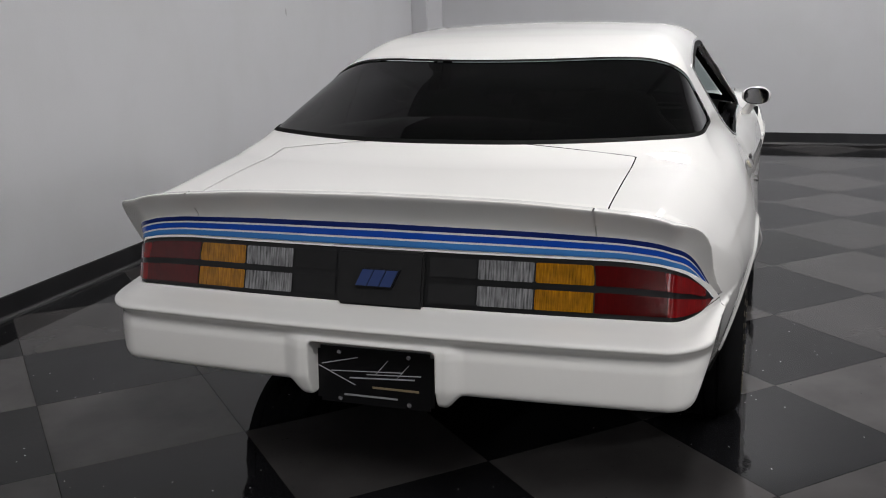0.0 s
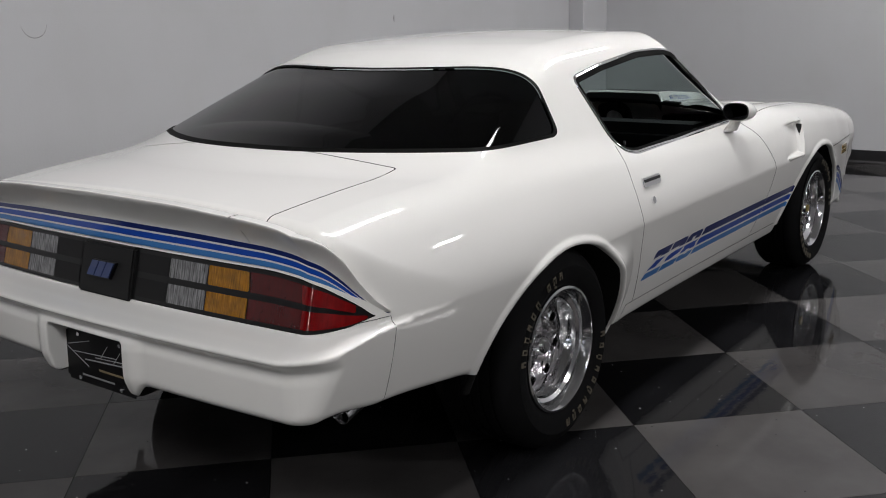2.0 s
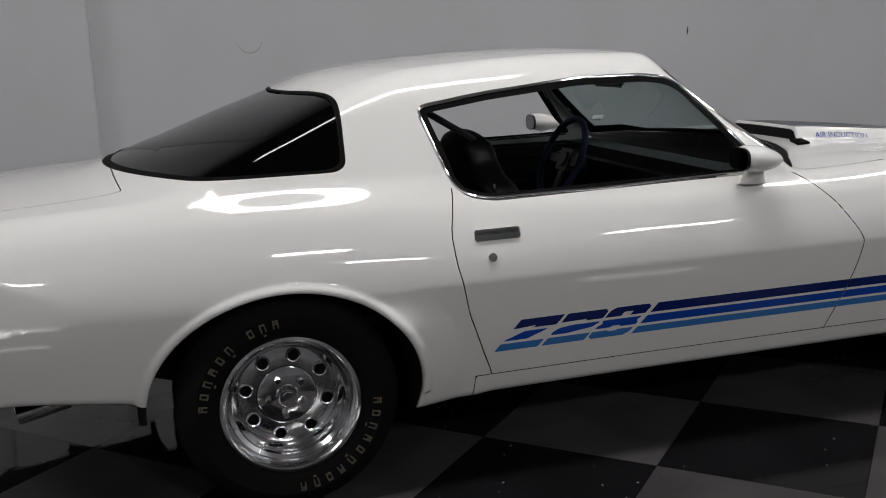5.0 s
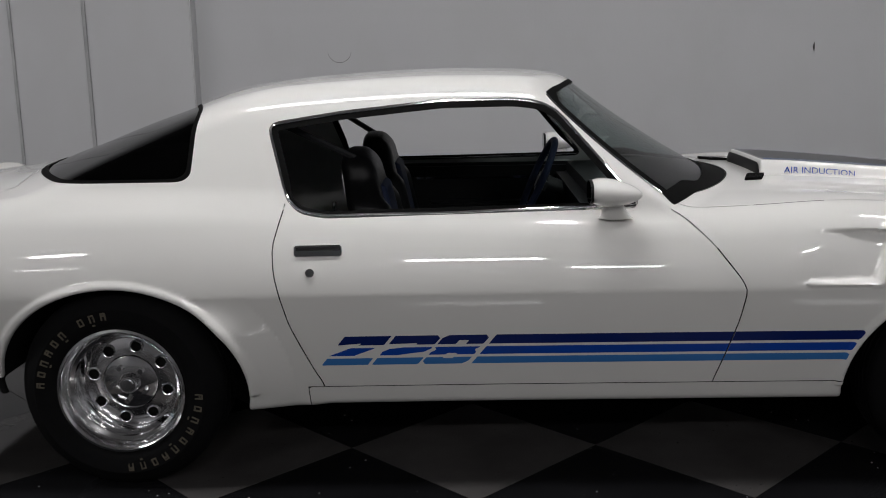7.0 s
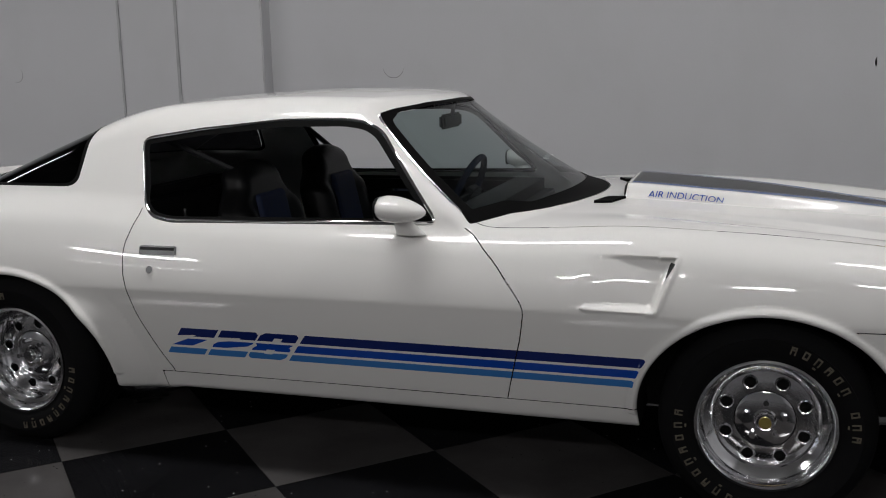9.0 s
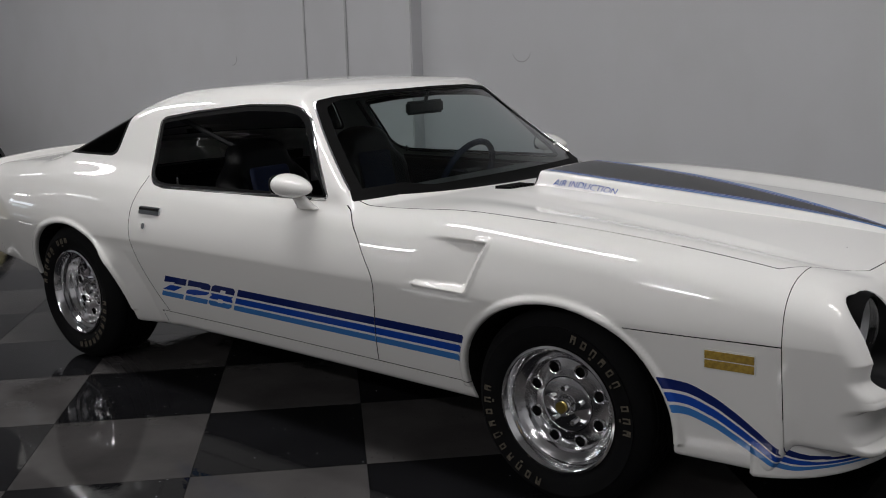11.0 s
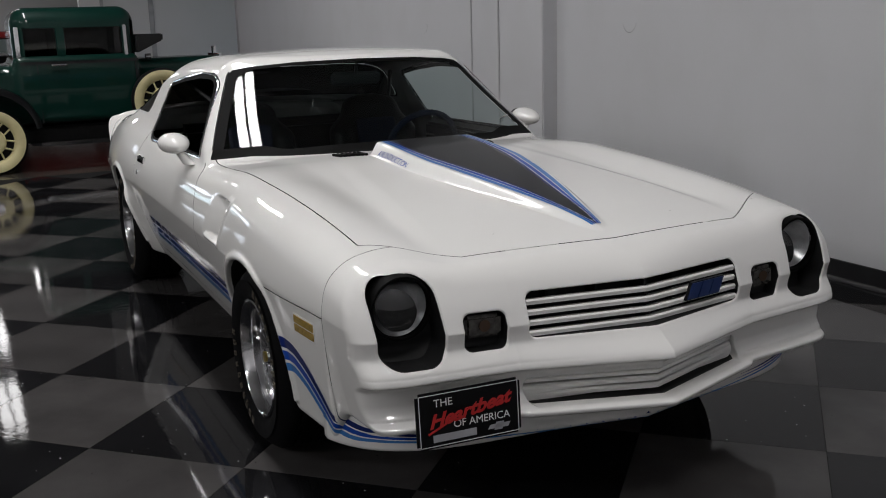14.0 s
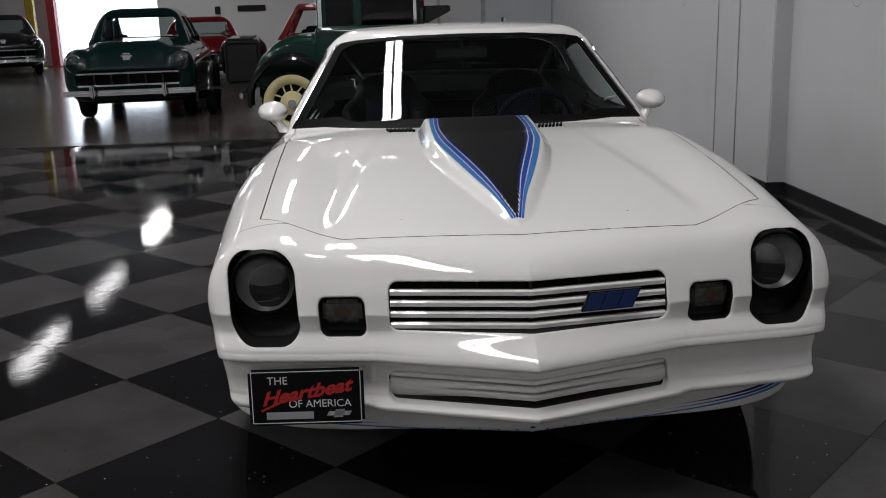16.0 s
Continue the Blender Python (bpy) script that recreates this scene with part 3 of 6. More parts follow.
def spoiler(x, y, z):
    ax = np.abs(x)
    r, w = along_tail(ax, y)
    low, high = LAMP_TOP(w), LIP(w)
    tall = np.maximum(high - low, 0.012)
    v = np.clip((z - low) / tall, 0, 1)
    k = np.clip(tall / 0.15, 0.30, 1)
    d = smax(-0.006 - k * (0.010 * v + 0.064 * (np.maximum(v - 0.46, 0) / 0.54) ** 1.25) - r, r - (0.12 - 0.155 * v ** 0.8) * k, 0.008)
    d = smax(d, np.maximum(z - high, low + 0.003 - z) * 0.6, 0.010)
    return smax(d, y + 0.80, 0.01)


sp = shell(spoiler, (-0.0032, -1.12, 0.62), (0.93, -0.78, 0.97), 0.0032)
sp, _ = clip(sp, where(sp, lambda x, y, z: x))
sp[0][np.abs(sp[0][:, 0]) < 1e-5, 0] = 0.0
seam = where(sp, lambda x, y, z: x - 0.572)
middle, _ = clip(sp, -seam - 0.002)
ends, _ = clip(sp, seam - 0.002)
skin_part("spoiler", middle, WHITE, "white rear spoiler", f=spoiler)
skin_part("spoiler_end", ends, WHITE, "", both=False, f=spoiler)

NAVY = material("stripe_navy", (0.006, 0.018, 0.13), 0.3, 0, 1.0)
BLUE = material("stripe_blue", (0.008, 0.065, 0.40), 0.3, 0, 1.0)
SKY = material("stripe_light_blue", (0.05, 0.20, 0.52), 0.3, 0, 1.0)
for mat, a, b, nm in ((NAVY, 0.059, 0.074, "navy"), (BLUE, 0.035, 0.053, "blue"), (SKY, 0.011, 0.029, "light_blue")):
    def band(x, y, z):
        back, way = along_tail(np.abs(x), y)
        k = np.clip((LIP(way) - LAMP_TOP(way)) / 0.165, 0.22, 1)
        w = (z - LAMP_TOP(way)) / k
        return np.maximum(np.maximum(a - w, w - b) * k, back - 0.004)
    strip, _ = clip(sp, -where(sp, band))
    skin_part("tail_stripe", strip, mat, nm.replace("_", " ") + " decal stripe", f=spoiler, lift=0.0012)


def dam(x, y, z):
    ax = np.abs(x)
    q = (np.clip((y - 3.0) / (0.76 - 0.20 * ax), 0, 2) ** 4 + (ax / 0.90) ** 5) ** 0.23 - 1
    d = np.abs(q * 0.62 + 0.012) - 0.012
    d = smax(d, np.maximum(0.250 + 0.030 * (1 - ramp(ax, 0.2, 0.8)) - z, z - 0.42), 0.012)
    return np.maximum(d, 3.36 - y)


dm = shell(dam, (-0.01, 3.30, 0.22), (0.93, 3.86, 0.42), 0.01)
dm, _ = clip(dm, where(dm, lambda x, y, z: x))
dm[0][np.abs(dm[0][:, 0]) < 1e-5, 0] = 0.0
skin_part("air_dam", dm, WHITE, "white air dam under the nose", f=dam)

# ---- side decals ----
UPPER = curve((3.05, 0.507), (3.17, 0.502), (3.25, 0.475), (3.31, 0.44), (3.38, 0.39), (3.43, 0.352), (3.5, 0.322), (3.6, 0.308), (3.85, 0.30))
THICK = curve((3.05, 0.105), (3.3, 0.09), (3.43, 0.066), (3.52, 0.038), (3.6, 0.026), (3.85, 0.022))
GLYPHS = (
    ((0, 1), (1, 1), (1, 0.70), (0.46, 0.26), (1, 0.30), (1, 0), (0, 0), (0, 0.33), (0.52, 0.76), (0, 0.70)),
    ((0, 1), (0.90, 1), (1, 0.90), (1, 0.55), (0.90, 0.44), (0.42, 0.34), (0.42, 0.26), (1, 0.26), (1, 0), (0, 0), (0, 0.46), (0.10, 0.55), (0.60, 0.64), (0.60, 0.74), (0, 0.72)),
    ((0.10, 1), (0.90, 1), (1, 0.90), (1, 0.60), (0.92, 0.50), (1, 0.40), (1, 0.10), (0.90, 0), (0.10, 0), (0, 0.10), (0, 0.40), (0.08, 0.50), (0, 0.60), (0, 0.90)),
    ((0.40, 0.64), (0.62, 0.64), (0.62, 0.82), (0.40, 0.82)),
    ((0.38, 0.20), (0.60, 0.20), (0.60, 0.38), (0.38, 0.38)),
)


def finer(mesh, times):
    """Every face split at its middle and at its edges' middles."""
    verts, faces = mesh
    for _ in range(times):
        points, made, out = [v for v in verts], {}, []
        for f in faces:
            c = len(points)
            points.append(sum(verts[i] for i in f) / len(f))
            mids = []
            for a, b in zip(f, f[1:] + f[:1]):
                key = (a, b) if a < b else (b, a)
                if key not in made:
                    made[key] = len(points)
                    points.append((verts[a] + verts[b]) / 2)
                mids.append(made[key])
            out += [(f[k], mids[k], c, mids[k - 1]) for k in range(len(f))]
        verts, faces = np.array(points), out
    return verts, faces


flank = tidy((np.concatenate([pieces[k][0] for k in ("door", "fender")]), pieces["door"][1] + [tuple(i + len(pieces["door"][0]) for i in f) for f in pieces["fender"][1]]))
for keep in (lambda x, y, z: z - 0.38, lambda x, y, z: 0.53 - z):
    flank, _ = clip(flank, where(flank, keep))
word, flank = clip(flank, where(flank, lambda x, y, z: 1.24 - y))
flank = joined(flank, finer(word, 2))
front_low = finer(pieces["spat"], 1)
for mat, a, b, nm in ((NAVY, 0.0, 0.31, "navy"), (BLUE, 0.40, 0.67, "blue"), (SKY, 0.76, 1.0, "light blue")):
    def stripe(x, y, z):
        w = (0.508 - z) / 0.106
        u = y - 0.78 * (z - 0.402)
        v = (z - 0.402) / 0.106
        letters = np.minimum(poly2((u - 0.651) / 0.150, v, GLYPHS[0]), np.minimum(poly2((u - 0.814) / 0.150, v, GLYPHS[1]), poly2((u - 0.972) / 0.148, v, GLYPHS[2]))) * 0.12
        for hole in GLYPHS[3:]:
            letters = np.maximum(letters, -poly2((u - 0.972) / 0.148, v, hole) * 0.12)
        span = np.minimum(letters, np.maximum(1.137 - u, y - 2.375 - 0.3 * (z - 0.4)))
        span = np.maximum(span, -arch(y, z, 1) + 0.02)
        return np.maximum(np.maximum(a - w, w - b) * 0.106, span)
    strip, _ = clip(flank, -where(flank, stripe))
    skin_part("side_stripe", strip, mat, nm + " decal stripe", both=False, lift=0.0012)

    def sweep(x, y, z):
        w = (UPPER(y) - z) / THICK(y)
        return np.maximum(np.maximum(a - w, w - b) * 0.07, 0.012 - arch(y, z, 1))
    strip, _ = clip(front_low, -where(front_low, sweep))
    skin_part("spat_stripe", strip, mat, nm + " decal stripe", both=False, lift=0.0012)
    strip, _ = clip(dm, -where(dm, sweep))
    skin_part("dam_stripe", strip, mat, nm + " decal stripe", f=dam, lift=0.0012)

# ---- hood decal ----
DECAL_W = curve((2.2, 0.192), (2.45, 0.197), (2.65, 0.192), (2.83, 0.165), (3.0, 0.130), (3.17, 0.090), (3.3, 0.056), (3.4, 0.034), (3.5, 0.016))
BLACK_W = curve((2.2, 0.152), (2.45, 0.158), (2.65, 0.140), (2.83, 0.108), (3.0, 0.074), (3.17, 0.043), (3.3, 0.026), (3.4, 0.014), (3.48, 0.0), (3.5, -0.004))
DECAL_BLACK = material("decal_black", (0.006, 0.006, 0.007), 0.3, 0, 0.2)
DECAL_BLACK.node_tree.nodes["Principled BSDF"].inputs["Specular IOR Level"].default_value = 0.25
for mat, a, b, nm in ((SKY, 0.0, 0.36, "light blue"), (BLUE, 0.44, 0.74, "blue"), (NAVY, 0.82, 1.0, "navy"), (DECAL_BLACK, 1.0, 99.0, "black")):
    def hood_band(x, y, z):
        w, k = DECAL_W(y), DECAL_W(y) - BLACK_W(y)
        e = (w - np.abs(x)) / k
        return np.maximum(np.maximum(a - e, e - b) * k, np.maximum(2.252 - y, y - 3.49))
    strip, _ = clip(pieces["hood"], -where(pieces["hood"], hood_band))
    skin_part("hood_decal", strip, mat, nm + " hood scoop decal", lift=0.0016)

# ---- tail lamps ----


def lens_material(name, colour, rough, ribs, depth=0.35):
    """Moulded plastic: fine upright flutes under a glossy face."""
    m = material(name, colour, rough, 0, 0.6, noise_scale=30, vary=0.2)
    t = m.node_tree
    b = t.nodes["Principled BSDF"]
    src = b.inputs["Base Color"].links[0].from_socket
    co = t.nodes.new("ShaderNodeTexCoord")
    mp = t.nodes.new("ShaderNodeMapping")
    mp.inputs["Scale"].default_value = (ribs, 1, ribs * 0.08)
    wave = t.nodes.new("ShaderNodeTexNoise")
    wave.inputs["Scale"].default_value, wave.inputs["Detail"].default_value = 1.0, 3
    t.links.new(co.outputs["Object"], mp.inputs["Vector"])
    r = t.nodes.new("ShaderNodeValToRGB")
    r.color_ramp.elements[0].position, r.color_ramp.elements[1].position = 0.3, 0.7
    b.inputs["Specular IOR Level"].default_value = 0.2
    r.color_ramp.elements[0].color = (1 - depth * 1.6, 1 - depth * 1.6, 1 - depth * 1.6, 1)
    r.color_ramp.elements[1].color = (1 + depth, 1 + depth, 1 + depth, 1)
    mx = t.nodes.new("ShaderNodeMixRGB")
    mx.blend_type, mx.inputs[0].default_value = "MULTIPLY", 1.0
    bp = t.nodes.new("ShaderNodeBump")
    bp.inputs["Strength"].default_value, bp.inputs["Distance"].default_value = 0.12, 0.001
    t.links.new(mp.outputs["Vector"], wave.inputs["Vector"])
    t.links.new(wave.outputs["Fac"], r.inputs["Fac"])
    t.links.new(src, mx.inputs[1])
    t.links.new(r.outputs["Color"], mx.inputs[2])
    t.links.new(mx.outputs["Color"], b.inputs["Base Color"])
    t.links.new(wave.outputs["Fac"], bp.inputs["Height"])
    t.links.new(bp.outputs["Normal"], b.inputs["Normal"])
    return m


RED = lens_material("red_lens", (0.060, 0.0012, 0.0015), 0.12, 260, 0.12)
RED_BRIGHT = lens_material("bright_red_lens", (0.17, 0.003, 0.004), 0.08, 260, 0.15)
AMBER = lens_material("amber_lens", (0.27, 0.115, 0.003), 0.15, 240, 0.28)
CLEARLENS = lens_material("clear_lens", (0.17, 0.17, 0.175), 0.12, 200, 0.45)
tail = pieces["tail_panel"]
skin_part("tail_lamp_panel", tail, BLACK, "black tail lamp panel")
for row, (lo, hi) in enumerate(((0.08, 0.44), (0.56, 0.92))):
    # outer facet of the red lens: its brighter look is put into the colour
    for nm, mat, a, b in (("red_lens", RED, 0.574, 0.752), ("red_reflector", RED_BRIGHT, 0.753, 0.925 - 0.03 * row), ("amber_lens", AMBER, 0.420, 0.570), ("reversing_lens", CLEARLENS, 0.268, 0.416), ("black_insert", SATIN, 0.135, 0.264)):
        def lens(x, y, z):
            s = np.abs(x) + 0.6 * np.maximum(y + 1.0, 0)
            way = round_corner(np.abs(x), y)
            w = (z - LAMP_LOW(way)) / np.maximum(LAMP_TOP(way) - LAMP_LOW(way), 0.004)
            return np.maximum(np.maximum(a - s, s - b), np.maximum(lo - w, w - hi) * 0.13)
        strip, _ = clip(tail, -where(tail, lens))
        skin_part(nm, strip, mat, nm.replace("_", " "), both=False, lift=0.004)

# ---- room ----
def box(bm, x0, y0, z0, x1, y1, z1):
    m = Matrix.LocRotScale(((x0 + x1) / 2, (y0 + y1) / 2, (z0 + z1) / 2), None, (abs(x1 - x0), abs(y1 - y0), abs(z1 - z0)))
    return bmesh.ops.create_cube(bm, size=1, matrix=m)["verts"]


def boxed(name, mat, label, category, *dims, kind="structure", bevel=0.0):
    bm = bmesh.new()
    box(bm, *dims)
    if bevel:
        bmesh.ops.bevel(bm, geom=bm.edges[:], offset=bevel, segments=3, affect="EDGES")
    return tagged(part(name, bm, mat, smooth=bevel > 0), label, category, kind=kind)


def wall_paint(name, colour):
    """Rolled paint: faint cloudy stains, roller texture and light scuffs."""
    m = material(name, colour, 0.55, noise_scale=0.5, vary=0.03, bump=0.3, bump_scale=70)
    t = m.node_tree
    b = t.nodes["Principled BSDF"]
    src = b.inputs["Base Color"].links[0].from_socket
    co = t.nodes.new("ShaderNodeTexCoord")
    mp = t.nodes.new("ShaderNodeMapping")
    mp.inputs["Scale"].default_value = (1.2, 1.2, 0.8)
    n = t.nodes.new("ShaderNodeTexNoise")
    n.inputs["Scale"].default_value, n.inputs["Detail"].default_value = 2.0, 8
    r = t.nodes.new("ShaderNodeValToRGB")
    r.color_ramp.elements[0].position, r.color_ramp.elements[1].position = 0.36, 0.52
    r.color_ramp.elements[0].color, r.color_ramp.elements[1].color = (0.975, 0.975, 0.97, 1), (1, 1, 1, 1)
    mx = t.nodes.new("ShaderNodeMixRGB")
    mx.blend_type, mx.inputs[0].default_value = "MULTIPLY", 1.0
    t.links.new(co.outputs["Object"], mp.inputs["Vector"])
    t.links.new(mp.outputs["Vector"], n.inputs["Vector"])
    t.links.new(n.outputs["Fac"], r.inputs["Fac"])
    t.links.new(src, mx.inputs[1])
    t.links.new(r.outputs["Color"], mx.inputs[2])
    t.links.new(mx.outputs["Color"], b.inputs["Base Color"])
    return m


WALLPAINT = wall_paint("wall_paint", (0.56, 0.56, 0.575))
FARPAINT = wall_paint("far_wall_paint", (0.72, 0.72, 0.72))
JOINT = material("joint_grey", (0.42, 0.42, 0.43), 0.6, noise_scale=6, vary=0.2)
BASE = material("base_vinyl", (0.014, 0.014, 0.015), 0.4, noise_scale=8, vary=0.3)
CEILPAINT = material("ceiling_grey", (0.35, 0.35, 0.35), 0.8, noise_scale=2, vary=0.08)

boxed("wall_west", WALLPAINT, "grey-white painted showroom wall with faint scuffs", "wall", WALL_X - 0.2, STEP_Y, 0, WALL_X, WALL_Y + 0.2, CEIL)
boxed("wall_west", WALLPAINT, "grey-white painted showroom wall standing forward of its neighbour", "wall", WALL_X - 0.2, -9.35, 0, WALL_X + STEP, STEP_Y, CEIL, bevel=0.008)
boxed("pilaster", WALLPAINT, "grey-white painted pilaster in the room corner", "pilaster", WALL_X, 6.16, 0, WALL_X + 0.17, WALL_Y, CEIL, bevel=0.008)
boxed("wall_north", WALLPAINT, "grey-white painted showroom wall", "wall", WALL_X, WALL_Y, 0, EAST_X, WALL_Y + 0.2, CEIL)
boxed("wall_east", WALLPAINT, "grey-white painted showroom wall", "wall", EAST_X, SOUTH_Y, 0, EAST_X + 0.2, WALL_Y + 0.2, CEIL)
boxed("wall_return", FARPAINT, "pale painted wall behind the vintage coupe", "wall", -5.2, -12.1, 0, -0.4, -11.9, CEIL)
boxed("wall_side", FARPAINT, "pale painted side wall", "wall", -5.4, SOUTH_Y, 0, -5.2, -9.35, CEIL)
boxed("ceiling", CEILPAINT, "plain grey ceiling", "ceiling", -5.4, SOUTH_Y, CEIL, EAST_X + 0.2, WALL_Y + 0.2, CEIL + 0.15)
# far wall with a bright open doorway
OPEN_X0, OPEN_X1, OPEN_Z = 6.8, 9.72, 3.4
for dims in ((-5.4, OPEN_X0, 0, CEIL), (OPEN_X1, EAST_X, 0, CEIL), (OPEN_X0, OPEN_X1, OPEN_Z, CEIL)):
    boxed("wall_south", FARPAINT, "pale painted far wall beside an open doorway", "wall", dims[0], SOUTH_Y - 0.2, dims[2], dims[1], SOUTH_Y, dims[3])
day = bpy.data.materials.new("daylight")
day.use_nodes = True
day.node_tree.nodes.remove(day.node_tree.nodes["Principled BSDF"])
em = day.node_tree.nodes.new("ShaderNodeEmission")
em.inputs[0].default_value, em.inputs[1].default_value = (0.80, 0.88, 1.0, 1), 4.5
day.node_tree.links.new(em.outputs[0], day.node_tree.nodes["Material Output"].inputs["Surface"])
boxed("backdrop", day, "bright daylight outside the open doorway", "backdrop", OPEN_X0 - 1.5, SOUTH_Y - 1.6, -0.1, OPEN_X1 + 1.5, SOUTH_Y - 1.5, 4.2)

# black vinyl base, joints and marks on the walls
BASE_Z = 0.115
for x0, y0, x1, y1 in ((WALL_X, STEP_Y, WALL_X + 0.012, 6.16), (WALL_X + 0.012, STEP_Y, WALL_X + STEP, STEP_Y + 0.012), (WALL_X + STEP, -9.35, WALL_X + STEP + 0.012, STEP_Y + 0.012), (WALL_X + 0.012, 6.148, WALL_X + 0.17, 6.16), (WALL_X + 0.17, 6.148, WALL_X + 0.182, WALL_Y), (WALL_X + 0.182, WALL_Y - 0.012, EAST_X, WALL_Y)):
    boxed("baseboard", BASE, "black vinyl baseboard along the wall", "baseboard", x0, y0, 0.0, x1, y1, BASE_Z, bevel=0.003)
    # the toe of the cove, curving out onto the floor
    bm = bmesh.new()
    along_y = y1 - y0 > x1 - x0
    prof = [(0.0, 0.022), (0.003, 0.012), (0.008, 0.006), (0.016, 0.0025), (0.018, 0.0005), (0.0, 0.0005)]
    ends = []
    for k in (0, 1):
        ring = []
        for o, z in prof:
            if along_y:
                ring.append(bm.verts.new((x1 + o, (y0, y1)[k], z)))
            else:
                face = y1 + o if y0 < 3 else y0 - o
                ring.append(bm.verts.new(((x0, x1)[k], face, z)))
        ends.append(ring)
    for k in range(6):
        bm.faces.new((ends[0][k], ends[0][(k + 1) % 6], ends[1][(k + 1) % 6], ends[1][k]))
    bmesh.ops.recalc_face_normals(bm, faces=bm.faces)
    tagged(part("baseboard_toe", bm, BASE), "black vinyl toe of the cove base", "baseboard", kind="structure")
for y, w in ((-1.22, 0.026), (-1.69, 0.022), (-9.30, 0.10)):
    boxed("trim", JOINT, "grey joint strip in the wall", "trim", WALL_X + STEP, y - w / 2, BASE_Z, WALL_X + STEP + 0.006, y + w / 2, CEIL, bevel=0.003)
for x, w in ((-1.57, 0.08), (-0.76, 0.055)):
    boxed("trim", JOINT, "grey conduit strip on the pale wall", "trim", x - w / 2, -11.9, 0, x + w / 2, -11.87, CEIL, bevel=0.006)
for x0, x1, z0, z1 in ((3.63, 4.45, 1.42, 1.59), (4.96, 5.12, 1.35, 1.58)):
    boxed("wall_panel", SATIN, "dark flat panel on the pale far wall", "panel", x0, SOUTH_Y, z0, x1, SOUTH_Y + 0.05, z1, kind="", bevel=0.006)
MARK = material("scuff_grey", (0.20, 0.20, 0.20), 0.8)


def scuff(y, z, r, a0, a1, wide=0.004, face=WALL_X):
    """A thin arc rubbed onto the west wall."""
    bm = bmesh.new()
    pts = []
    for a in np.linspace(a0, a1, 14):
        k = 0.3 + 0.7 * math.sin(math.pi * (a - a0) / (a1 - a0))
        pts.append([bm.verts.new((face + 0.0015, y + rr * math.cos(a), z + rr * math.sin(a))) for rr in (r - wide * k / 2, r + wide * k / 2)])
    for p, q in zip(pts, pts[1:]):
        bm.faces.new((p[0], q[0], q[1], p[1]))
    bmesh.ops.solidify(bm, geom=bm.faces[:], thickness=0.001)
    tagged(part("wall_scuff", bm, MARK, smooth=False), "thin curved scuff mark on painted wall", "scuff mark")


scuff(0.36, 1.415, 0.075, -3.0, -0.1)
scuff(3.49, 1.385, 0.10, 2.85, 3.4, 0.012)
scuff(-2.62, 1.41, 0.055, -1.9, 0.7, face=WALL_X + STEP)

